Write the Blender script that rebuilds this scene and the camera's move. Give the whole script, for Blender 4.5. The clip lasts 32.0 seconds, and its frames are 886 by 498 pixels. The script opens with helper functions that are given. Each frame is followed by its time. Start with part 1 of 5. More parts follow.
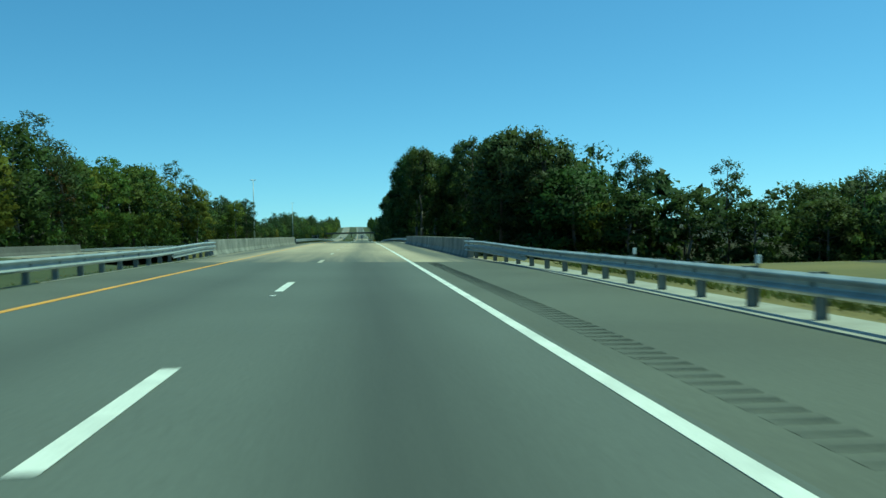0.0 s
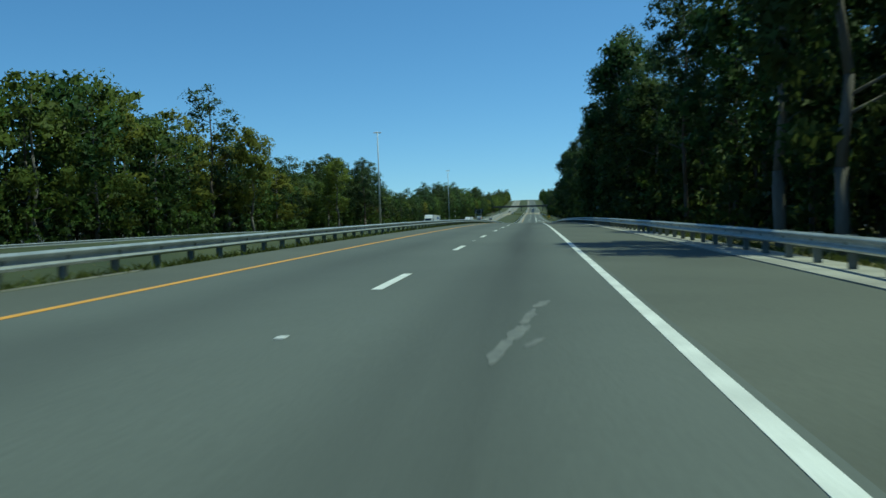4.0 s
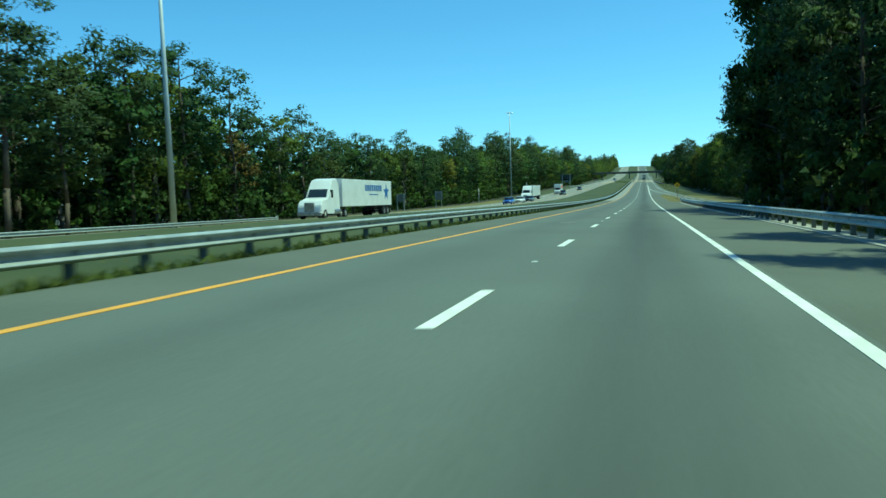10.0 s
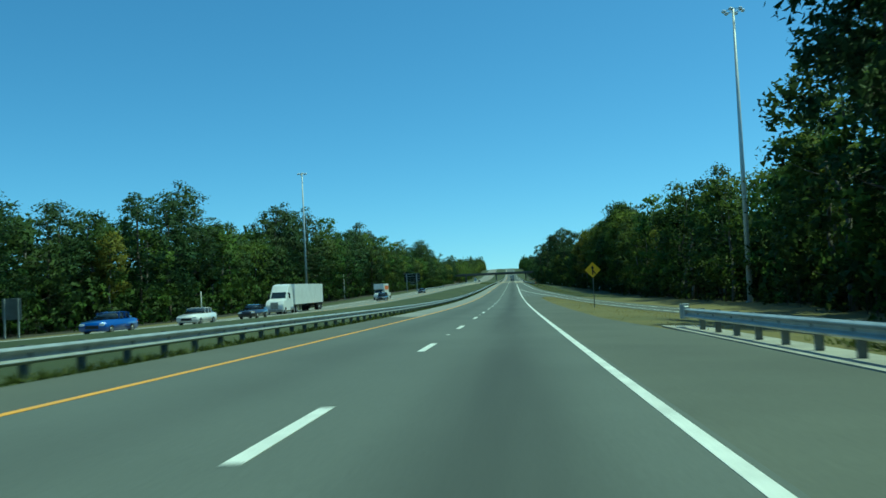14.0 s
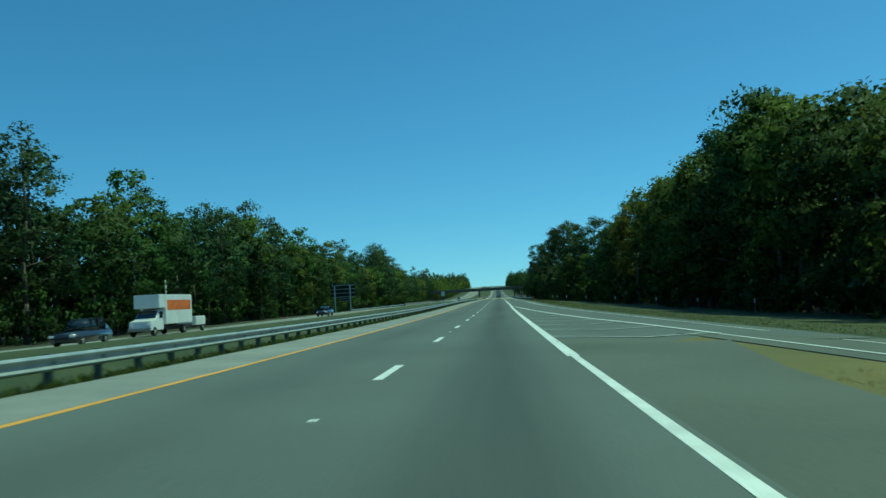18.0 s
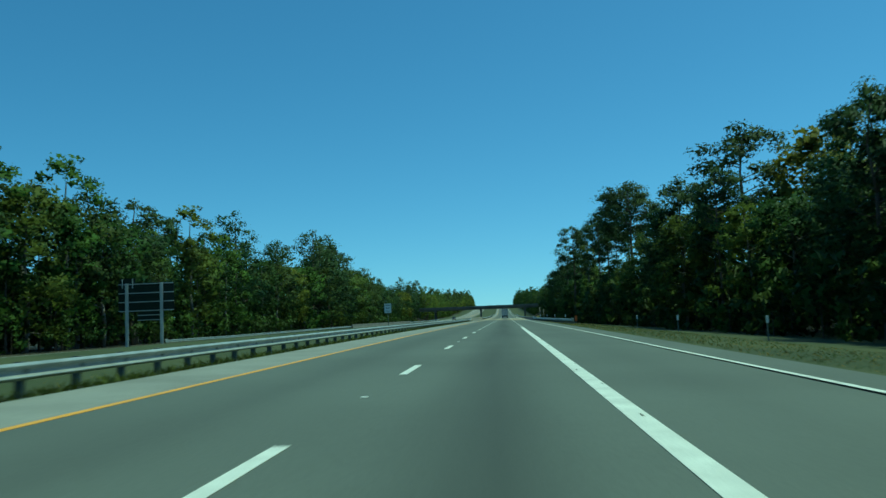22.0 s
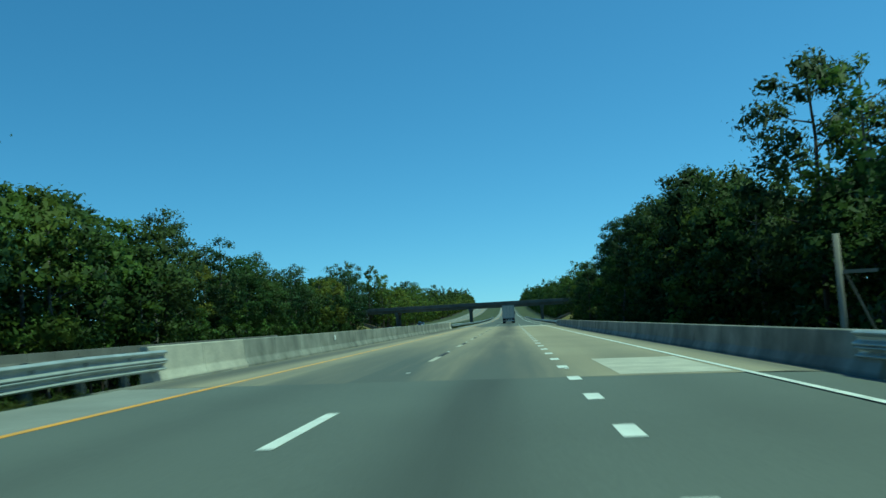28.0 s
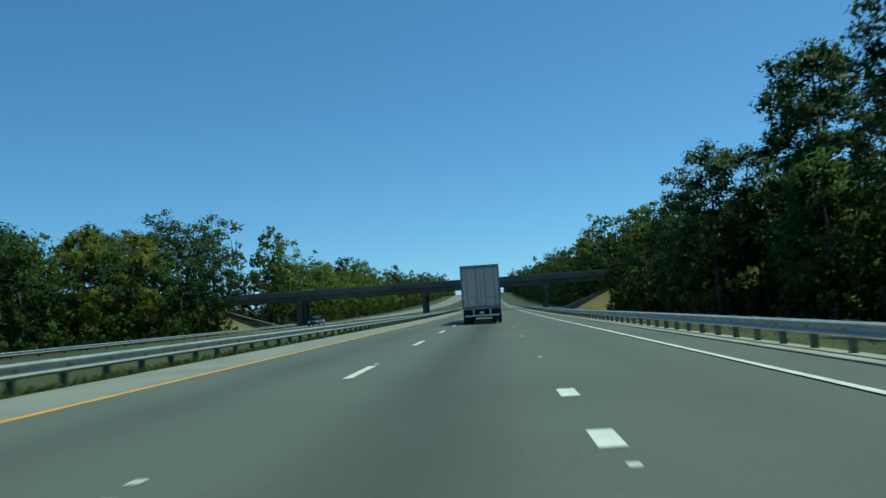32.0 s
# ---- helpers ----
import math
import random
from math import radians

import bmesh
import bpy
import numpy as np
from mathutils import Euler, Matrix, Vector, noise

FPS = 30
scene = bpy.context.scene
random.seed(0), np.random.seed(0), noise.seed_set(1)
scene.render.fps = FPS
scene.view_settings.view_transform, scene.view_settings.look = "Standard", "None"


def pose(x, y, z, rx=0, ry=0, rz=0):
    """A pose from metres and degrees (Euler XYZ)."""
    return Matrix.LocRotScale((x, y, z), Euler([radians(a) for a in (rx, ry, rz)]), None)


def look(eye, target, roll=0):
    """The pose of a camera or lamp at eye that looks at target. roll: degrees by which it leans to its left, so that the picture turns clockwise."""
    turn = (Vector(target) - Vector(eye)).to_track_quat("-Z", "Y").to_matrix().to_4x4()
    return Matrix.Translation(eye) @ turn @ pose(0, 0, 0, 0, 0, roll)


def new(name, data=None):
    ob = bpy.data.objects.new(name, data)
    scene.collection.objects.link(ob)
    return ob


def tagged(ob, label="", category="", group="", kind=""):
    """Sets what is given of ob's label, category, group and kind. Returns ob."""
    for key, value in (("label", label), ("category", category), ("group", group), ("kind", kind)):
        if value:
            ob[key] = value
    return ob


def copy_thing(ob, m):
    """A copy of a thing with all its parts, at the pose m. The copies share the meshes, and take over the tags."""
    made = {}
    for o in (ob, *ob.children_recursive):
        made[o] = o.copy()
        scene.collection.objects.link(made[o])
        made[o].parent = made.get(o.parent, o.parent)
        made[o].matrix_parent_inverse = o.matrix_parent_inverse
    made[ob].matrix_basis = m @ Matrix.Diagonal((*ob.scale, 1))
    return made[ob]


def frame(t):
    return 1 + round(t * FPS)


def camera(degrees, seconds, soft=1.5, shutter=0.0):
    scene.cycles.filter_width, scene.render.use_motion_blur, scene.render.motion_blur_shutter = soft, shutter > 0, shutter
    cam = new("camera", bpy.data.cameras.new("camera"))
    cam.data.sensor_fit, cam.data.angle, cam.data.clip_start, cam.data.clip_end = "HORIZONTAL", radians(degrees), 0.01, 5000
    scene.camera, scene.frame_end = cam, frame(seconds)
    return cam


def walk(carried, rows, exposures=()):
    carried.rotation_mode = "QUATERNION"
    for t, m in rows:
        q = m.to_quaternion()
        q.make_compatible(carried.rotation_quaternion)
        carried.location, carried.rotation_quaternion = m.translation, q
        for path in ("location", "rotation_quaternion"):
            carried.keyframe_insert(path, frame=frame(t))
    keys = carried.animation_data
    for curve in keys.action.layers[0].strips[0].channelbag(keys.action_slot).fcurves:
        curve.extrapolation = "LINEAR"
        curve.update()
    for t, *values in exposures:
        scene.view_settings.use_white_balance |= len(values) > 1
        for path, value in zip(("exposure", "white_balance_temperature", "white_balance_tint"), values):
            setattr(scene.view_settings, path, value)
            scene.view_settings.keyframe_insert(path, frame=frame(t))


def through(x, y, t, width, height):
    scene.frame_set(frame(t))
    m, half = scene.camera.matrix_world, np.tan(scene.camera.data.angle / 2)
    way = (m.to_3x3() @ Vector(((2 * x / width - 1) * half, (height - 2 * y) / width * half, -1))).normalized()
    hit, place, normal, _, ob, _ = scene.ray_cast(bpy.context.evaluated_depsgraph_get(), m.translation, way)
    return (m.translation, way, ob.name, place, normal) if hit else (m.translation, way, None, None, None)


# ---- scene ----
cam = camera(57.5, 32.0, soft=1.5, shutter=0.2)

ROWS = [  # seconds, x, y, z, yaw, pitch, roll
    (0.0, 1.67, 0.40, 12.85, -5.76, -1.63, 1.04),
    (0.5, 1.64, 13.36, 12.80, -6.97, -1.23, 0.13),
    (1.0, 1.61, 26.29, 12.75, -7.64, -0.42, -0.15),
    (1.5, 1.74, 39.39, 12.66, -7.90, 1.38, 0.48),
    (2.0, 1.88, 52.50, 12.56, -7.37, -0.43, 0.33),
    (2.5, 2.04, 65.69, 12.42, -6.12, -0.52, 0.97),
    (3.0, 2.20, 79.00, 12.28, -5.82, -0.58, 1.30),
    (3.5, 2.27, 92.41, 12.13, 1.46, -0.43, 1.59),
    (4.0, 2.36, 105.90, 11.97, 6.37, -3.22, 1.79),
    (4.5, 2.28, 119.49, 11.83, 11.42, -3.14, 0.67),
    (6.5, 1.97, 173.94, 11.07, 14.14, -1.63, 1.33),
    (7.0, 1.89, 187.63, 10.82, 13.98, -2.43, 1.40),
    (7.5, 1.85, 201.11, 10.53, 14.03, -3.74, 1.80),
    (8.0, 1.80, 214.58, 10.23, 14.09, -3.79, 2.06),
    (8.5, 1.81, 228.18, 9.89, 14.57, -4.42, 2.16),
    (9.0, 1.83, 241.78, 9.52, 14.27, -3.65, 1.62),
    (9.5, 1.87, 255.51, 9.14, 14.33, -4.04, 1.87),
    (10.0, 1.93, 269.31, 8.73, 13.92, -5.22, 1.80),
    (10.5, 2.02, 283.27, 8.31, 13.58, -5.03, 1.56),
    (11.0, 2.12, 297.20, 7.87, 14.02, -5.62, 1.88),
    (11.5, 2.10, 310.90, 7.41, 13.99, -4.70, 1.71),
    (12.0, 2.07, 324.56, 6.93, 14.02, -5.04, 1.85),
    (12.5, 2.08, 338.23, 6.50, 14.53, -5.27, 2.05),
    (13.0, 2.09, 352.01, 6.05, 14.33, -5.04, 1.88),
    (13.5, 2.11, 365.99, 5.60, 11.13, -1.74, 1.50),
    (14.0, 2.13, 380.10, 5.15, 4.92, 1.97, 2.71),
    (14.5, 2.11, 394.30, 4.75, 4.82, 2.82, 2.68),
    (17.0, 2.03, 466.05, 3.10, 5.24, 4.08, 4.56),
    (17.5, 2.05, 480.27, 2.83, 5.03, 3.59, 4.22),
    (18.0, 2.08, 494.59, 2.61, 3.95, 3.34, 3.31),
    (18.5, 2.12, 509.37, 2.45, 3.97, 4.23, 2.54),
    (19.0, 2.16, 524.29, 2.32, 3.76, 5.37, 2.48),
    (19.5, 2.22, 538.92, 2.19, 3.93, 5.36, 2.67),
    (20.0, 2.27, 553.57, 2.10, 4.11, 5.34, 2.71),
    (20.5, 2.25, 568.60, 2.04, 4.17, 5.35, 2.55),
    (21.0, 2.24, 583.70, 1.99, 4.31, 4.82, 2.46),
    (21.5, 2.21, 598.37, 1.97, 4.56, 4.77, 2.43),
    (22.0, 2.18, 613.00, 1.99, 4.42, 4.71, 2.33),
    (22.5, 2.22, 627.94, 1.98, 4.44, 4.29, 2.49),
    (23.0, 2.28, 642.83, 1.97, 4.55, 4.56, 2.73),
    (23.5, 2.21, 658.05, 1.94, 4.51, 5.69, 2.88),
    (24.0, 2.15, 673.26, 1.89, 3.93, 4.90, 2.96),
    (24.5, 2.26, 688.09, 1.85, 4.05, 5.21, 3.28),
    (25.0, 2.38, 702.90, 1.78, 3.94, 5.97, 3.38),
    (25.5, 2.40, 717.71, 1.73, 4.43, 4.65, 3.31),
    (28.0, 2.48, 792.63, 1.48, 4.84, 4.98, 3.14),
    (28.5, 2.46, 807.82, 1.42, 4.92, 4.51, 3.25),
    (29.0, 2.45, 822.98, 1.38, 5.33, 5.85, 3.60),
    (29.5, 2.48, 837.96, 1.32, 4.06, 5.38, 3.51),
    (30.0, 2.50, 852.90, 1.29, 4.68, 4.44, 3.74),
    (30.5, 2.44, 867.65, 1.24, 4.57, 3.15, 3.51),
    (31.0, 2.40, 882.38, 1.21, 4.16, 2.25, 2.98),
    (31.5, 2.56, 897.11, 1.18, 4.03, 4.34, 3.51),
    (32.0, 2.75, 911.86, 1.14, 3.69, 4.14, 3.88),
]

STOPS = [  # seconds, exposure, white balance
    (0, 0.1, 5750, -40), (1, 0.05, 5750, -38), (2, -0.12, 5680, -26), (3, -0.25, 5770, -18), (4, -0.18, 5700, -18), (6, 0.25, 5550, -35), (7, 0.35, 5520, -38), (10, 0.42, 5520, -38), (11, 0.45, 5520, -38),
    (13, 0.36, 5520, -38), (14, 0.06, 5420, -40), (17, -0.15, 5400, -42), (20, -0.16, 5400, -42), (25, -0.15, 5350, -43), (28, -0.1, 5300, -40), (29, -0.22, 5550, -20), (31, -0.27, 5550, -20), (32, -0.1, 5750, -21)]
walk(cam, [(t, pose(x, y, z, 90 + pitch, roll, yaw)) for t, x, y, z, yaw, pitch, roll in ROWS],
     exposures=STOPS)

# ---- light ----
SUN_EL, SUN_AZ = radians(66), radians(70)      # azimuth clockwise from +y: high on the right, a little ahead
world = bpy.data.worlds.new("sky")
scene.world = world
world.use_nodes = True
wn, wl = world.node_tree.nodes, world.node_tree.links
sky = wn.new("ShaderNodeTexSky")
sky.sky_type, sky.sun_disc = "NISHITA", False
sky.sun_elevation, sky.sun_rotation = SUN_EL, SUN_AZ
sky.air_density, sky.dust_density, sky.ozone_density = 0.75, 0.4, 5.0
tone = wn.new("ShaderNodeHueSaturation")
tone.inputs["Saturation"].default_value = 1.1
lift, place = wn.new("ShaderNodeVectorMath"), wn.new("ShaderNodeTexCoord")
lift.operation = "MULTIPLY_ADD"
lift.inputs[1].default_value, lift.inputs[2].default_value = (1, 1, 0.9), (0, 0, 0.05)
wl.new(place.outputs["Generated"], lift.inputs[0]), wl.new(lift.outputs[0], sky.inputs[0])
wl.new(sky.outputs[0], tone.inputs["Color"])
wl.new(tone.outputs[0], wn["Background"].inputs[0])
wn["Background"].inputs[1].default_value = 0.14
sun = new("sun", bpy.data.lights.new("sun", "SUN"))
sun.data.energy, sun.data.angle, sun.data.color = 3.6, radians(0.55), (1.0, 0.94, 0.71)
toward = Vector((math.sin(SUN_AZ) * math.cos(SUN_EL), math.cos(SUN_AZ) * math.cos(SUN_EL), math.sin(SUN_EL)))
sun.matrix_world = look(toward * 100, (0, 0, 0))
sun.location = (60, 500, 120)

# ---- materials ----
def mat(name, color, rough=0.7, metal=0.0, dark=None, scale=4.0, mix=0.5, fine=60.0, bump=0.0, coat=0.0, stretch=(1, 1, 1), piece=0.0):
    """A surface with broad stains, fine grain and relief."""
    m = bpy.data.materials.new(name)
    m.use_nodes = True
    n, l = m.node_tree.nodes, m.node_tree.links
    b = n["Principled BSDF"]
    b.inputs["Roughness"].default_value, b.inputs["Metallic"].default_value = rough, metal
    b.inputs["Coat Weight"].default_value = coat
    tc = n.new("ShaderNodeTexCoord")
    mp = n.new("ShaderNodeMapping")
    mp.inputs["Scale"].default_value = stretch
    l.new(tc.outputs["Object"], mp.inputs[0])
    big, small = n.new("ShaderNodeTexNoise"), n.new("ShaderNodeTexNoise")
    big.inputs["Scale"].default_value, big.inputs["Detail"].default_value = scale, 6
    small.inputs["Scale"].default_value, small.inputs["Detail"].default_value = fine, 4
    l.new(mp.outputs[0], big.inputs[0]), l.new(mp.outputs[0], small.inputs[0])
    ramp = n.new("ShaderNodeMapRange")
    ramp.inputs[1].default_value, ramp.inputs[2].default_value = 0.35, 0.68
    l.new(big.outputs[0], ramp.inputs[0])
    mx = n.new("ShaderNodeMix")
    mx.data_type = "RGBA"
    d = dark or tuple(c * 0.62 for c in color)
    mx.inputs[6].default_value, mx.inputs[7].default_value = (*color, 1), (*[c + (k - c) * mix * 1.6 for c, k in zip(color, d)], 1)
    l.new(ramp.outputs[0], mx.inputs[0])
    mg = n.new("ShaderNodeMapRange")
    mg.inputs[3].default_value, mg.inputs[4].default_value = 0.72, 1.28
    l.new(small.outputs[0], mg.inputs[0])
    mul = n.new("ShaderNodeVectorMath")
    mul.operation = "SCALE"
    l.new(mx.outputs[2], mul.inputs[0]), l.new(mg.outputs[0], mul.inputs[3])
    out = mul.outputs[0]
    if piece:
        rnd = n.new("ShaderNodeObjectInfo")
        mr = n.new("ShaderNodeMapRange")
        v = piece
        mr.inputs[3].default_value, mr.inputs[4].default_value = 1 - v, 1 + v
        l.new(rnd.outputs["Random"], mr.inputs[0])
        m2 = n.new("ShaderNodeVectorMath")
        m2.operation = "SCALE"
        l.new(out, m2.inputs[0]), l.new(mr.outputs[0], m2.inputs[3])
        out = m2.outputs[0]
    l.new(out, b.inputs["Base Color"])
    if bump:
        bp = n.new("ShaderNodeBump")
        bp.inputs["Strength"].default_value, bp.inputs["Distance"].default_value = bump, 0.02
        l.new(small.outputs[0], bp.inputs["Height"]), l.new(bp.outputs[0], b.inputs["Normal"])
    return m


def leaf_mat(name, color, through=0.3):
    """Leaves: a little light passes through; each leaf and each tree has its own tone."""
    m = bpy.data.materials.new(name)
    m.use_nodes = True
    n, l = m.node_tree.nodes, m.node_tree.links
    b, out = n["Principled BSDF"], n["Material Output"]
    b.inputs["Roughness"].default_value = 0.55
    b.inputs["Specular IOR Level"].default_value = 0.1
    geo, info = n.new("ShaderNodeNewGeometry"), n.new("ShaderNodeObjectInfo")
    hs = n.new("ShaderNodeHueSaturation")
    hs.inputs["Color"].default_value = (*color, 1)
    v, h = n.new("ShaderNodeMapRange"), n.new("ShaderNodeMapRange")
    v.inputs[3].default_value, v.inputs[4].default_value = 0.87, 1.13
    h.inputs[3].default_value, h.inputs[4].default_value = 0.475, 0.525
    l.new(geo.outputs["Random Per Island"], v.inputs[0]), l.new(info.outputs["Random"], h.inputs[0])
    tc, patch, pr, both = n.new("ShaderNodeTexCoord"), n.new("ShaderNodeTexNoise"), n.new("ShaderNodeMapRange"), n.new("ShaderNodeMath")
    patch.inputs["Scale"].default_value, patch.inputs["Detail"].default_value = 0.5, 6
    l.new(tc.outputs["Object"], patch.inputs[0]), l.new(patch.outputs[0], pr.inputs[0])
    pr.inputs[1].default_value, pr.inputs[2].default_value, pr.inputs[3].default_value, pr.inputs[4].default_value = 0.32, 0.68, 0.62, 1.35
    both.operation = "MULTIPLY"
    l.new(v.outputs[0], both.inputs[0]), l.new(pr.outputs[0], both.inputs[1])
    l.new(both.outputs[0], hs.inputs["Value"]), l.new(h.outputs[0], hs.inputs["Hue"])
    l.new(hs.outputs[0], b.inputs["Base Color"])
    tr, mx = n.new("ShaderNodeBsdfTranslucent"), n.new("ShaderNodeMixShader")
    mx.inputs[0].default_value = through
    l.new(hs.outputs[0], tr.inputs[0])
    l.new(b.outputs[0], mx.inputs[1]), l.new(tr.outputs[0], mx.inputs[2]), l.new(mx.outputs[0], out.inputs[0])
    return m


def glass_mat(name, color, rough=0.04):
    m = mat(name, color, rough, 0.0, scale=1.0, mix=0.1)
    m.node_tree.nodes["Principled BSDF"].inputs["Specular IOR Level"].default_value = 0.9
    return m


def road_mat(name, color, strip, lanes, tail=None):
    """Pavement: aggregate grain, broad patches, darker oil strips along the lane middles.
    tail: where asphalt has been dragged over it, from s0 in full to s1 in thin streaks."""
    m = mat(name, color, 0.86, scale=0.16, mix=0.28, fine=22, bump=0.25)
    n, l = m.node_tree.nodes, m.node_tree.links
    b = n["Principled BSDF"]
    src = b.inputs["Base Color"].links[0].from_socket
    tc, sep = n.new("ShaderNodeTexCoord"), n.new("ShaderNodeSeparateXYZ")
    l.new(tc.outputs["Object"], sep.inputs[0])
    wob = n.new("ShaderNodeTexNoise")
    mp = n.new("ShaderNodeMapping")
    mp.inputs["Scale"].default_value = (0.9, 0.035, 1)
    l.new(tc.outputs["Object"], mp.inputs[0]), l.new(mp.outputs[0], wob.inputs[0])
    wob.inputs["Scale"].default_value, wob.inputs["Detail"].default_value = 1.0, 5
    last = None
    for u, width, depth in lanes:
        d = n.new("ShaderNodeMath")
        d.operation = "SUBTRACT"
        l.new(sep.outputs[0], d.inputs[0])
        d.inputs[1].default_value = u
        a = n.new("ShaderNodeMath")
        a.operation = "ABSOLUTE"
        l.new(d.outputs[0], a.inputs[0])
        r = n.new("ShaderNodeMapRange")
        r.interpolation_type = "SMOOTHSTEP"
        r.inputs[1].default_value, r.inputs[2].default_value, r.inputs[3].default_value, r.inputs[4].default_value = 0, width, depth, 0
        l.new(a.outputs[0], r.inputs[0])
        if last:
            s = n.new("ShaderNodeMath")
            s.operation = "ADD"
            l.new(last, s.inputs[0]), l.new(r.outputs[0], s.inputs[1])
            last = s.outputs[0]
        else:
            last = r.outputs[0]
    k = n.new("ShaderNodeMath")
    k.operation = "MULTIPLY"
    wr = n.new("ShaderNodeMapRange")
    wr.inputs[1].default_value, wr.inputs[2].default_value, wr.inputs[3].default_value, wr.inputs[4].default_value = 0.3, 0.7, 0.55, 1.35
    l.new(wob.outputs[0], wr.inputs[0])
    l.new(last, k.inputs[0]), l.new(wr.outputs[0], k.inputs[1])
    mx = n.new("ShaderNodeMix")
    mx.data_type = "RGBA"
    mx.inputs[7].default_value = (*strip, 1)
    l.new(k.outputs[0], mx.inputs[0]), l.new(src, mx.inputs[6])
    l.new(mx.outputs[2], b.inputs["Base Color"])
    if tail:
        far, side, streak = n.new("ShaderNodeMapRange"), n.new("ShaderNodeMapRange"), n.new("ShaderNodeMapRange")
        far.inputs[1].default_value, far.inputs[2].default_value, far.inputs[3].default_value, far.inputs[4].default_value = tail[0], tail[1], 1.3, 0
        streak.inputs[1].default_value, streak.inputs[2].default_value, streak.inputs[3].default_value, streak.inputs[4].default_value = 0.35, 0.65, 0.35, 1.15
        middle = n.new("ShaderNodeMath")
        middle.operation = "ABSOLUTE"
        side.interpolation_type = "SMOOTHSTEP"
        side.inputs[1].default_value, side.inputs[2].default_value, side.inputs[3].default_value, side.inputs[4].default_value = 2.7, 4.3, 0.9, 0.25
        l.new(sep.outputs[1], far.inputs[0]), l.new(sep.outputs[0], middle.inputs[0]), l.new(middle.outputs[0], side.inputs[0]), l.new(wob.outputs[0], streak.inputs[0])
        a, c = n.new("ShaderNodeMath"), n.new("ShaderNodeMath")
        a.operation = c.operation = "MULTIPLY"
        c.use_clamp = True
        l.new(far.outputs[0], a.inputs[0]), l.new(streak.outputs[0], a.inputs[1]), l.new(a.outputs[0], c.inputs[0]), l.new(side.outputs[0], c.inputs[1])
        over = n.new("ShaderNodeMix")
        over.data_type = "RGBA"
        over.inputs[7].default_value = (0.088, 0.098, 0.088, 1)
        l.new(c.outputs[0], over.inputs[0]), l.new(mx.outputs[2], over.inputs[6]), l.new(over.outputs[2], b.inputs["Base Color"])
    return m


LANES = [(1.9, 1.4, 0.68), (-1.8, 1.3, 0.3), (5.4, 1.3, 0.15)]
M_ASPHALT = road_mat("asphalt", (0.112, 0.127, 0.113), (0.042, 0.048, 0.044), LANES)
M_SHOULDER = mat("shoulder asphalt", (0.108, 0.117, 0.094), 0.9, scale=0.25, mix=0.35, fine=18, bump=0.3)
M_PALE = mat("pale shoulder concrete", (0.26, 0.265, 0.24), 0.9, scale=0.5, mix=0.4, fine=20, bump=0.2)
M_DECK1 = road_mat("older bridge deck concrete", (0.46, 0.385, 0.27), (0.112, 0.115, 0.095), [(1.9, 1.6, 0.6), (-1.8, 1.4, 0.25), (5.25, 0.9, 0.9), (6.0, 0.95, 0.9), (6.8, 0.9, 0.8), (-4.7, 0.9, 0.8), (-5.6, 1.1, 0.8), (-6.6, 0.9, 0.5)], (26, 58))
M_DECK = road_mat("bridge deck concrete", (0.345, 0.30, 0.205), (0.088, 0.085, 0.07), [(1.9, 1.7, 0.92), (-1.8, 1.5, 0.55), (5.4, 1.4, 0.15), (-4.75, 0.7, 0.8), (-5.4, 0.8, 0.8), (-6.1, 0.8, 0.6), (8.3, 1.0, 0.7)], (806, 852))
M_ONCOMING = mat("oncoming asphalt", (0.22, 0.22, 0.19), 0.9, scale=0.3, mix=0.3, fine=15, bump=0.2)
M_PAD = mat("guardrail pad concrete", (0.38, 0.37, 0.32), 0.9, scale=0.8, mix=0.5, fine=14, bump=0.3)
M_CONC = mat("parapet concrete", (0.30, 0.298, 0.262), 0.88, dark=(0.12, 0.125, 0.11), scale=0.75, mix=0.6, piece=0.07, fine=5, bump=0.2, stretch=(1, 1, 0.8))
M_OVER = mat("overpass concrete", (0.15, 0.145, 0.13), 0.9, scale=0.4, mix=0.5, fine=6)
M_WHITE = mat("white road paint", (0.78, 0.79, 0.74), 0.6, dark=(0.42, 0.43, 0.40), scale=1.6, mix=0.35, fine=30)
M_WORN = mat("worn white road paint", (0.60, 0.58, 0.50), 0.7, dark=(0.33, 0.30, 0.23), scale=2.5, mix=0.7, fine=30)
M_CHEVRON = mat("traffic-worn chevron paint", (0.46, 0.48, 0.44), 0.75, dark=(0.24, 0.26, 0.24), scale=1.8, mix=0.7, fine=30)
M_BLACK = mat("black contrast paint", (0.035, 0.035, 0.033), 0.7, scale=2, mix=0.4, fine=30)
M_WORNYELLOW = mat("worn yellow road paint", (0.70, 0.38, 0.08), 0.7, dark=(0.48, 0.30, 0.12), scale=2.2, mix=0.75, fine=30)
M_YELLOW = mat("yellow road paint", (0.75, 0.36, 0.035), 0.6, dark=(0.5, 0.27, 0.05), scale=1.2, mix=0.4, fine=30)
M_SPILL = mat("pale dried spill", (0.165, 0.175, 0.165), 0.9, dark=(0.13, 0.14, 0.135), scale=6, mix=0.8, fine=20)
M_PATCH = mat("paler asphalt patch", (0.15, 0.16, 0.15), 0.9, scale=1, mix=0.4, fine=20)
M_OILSPOT = mat("dark oil spot", (0.07, 0.068, 0.06), 0.6, scale=3, mix=0.5, fine=20)
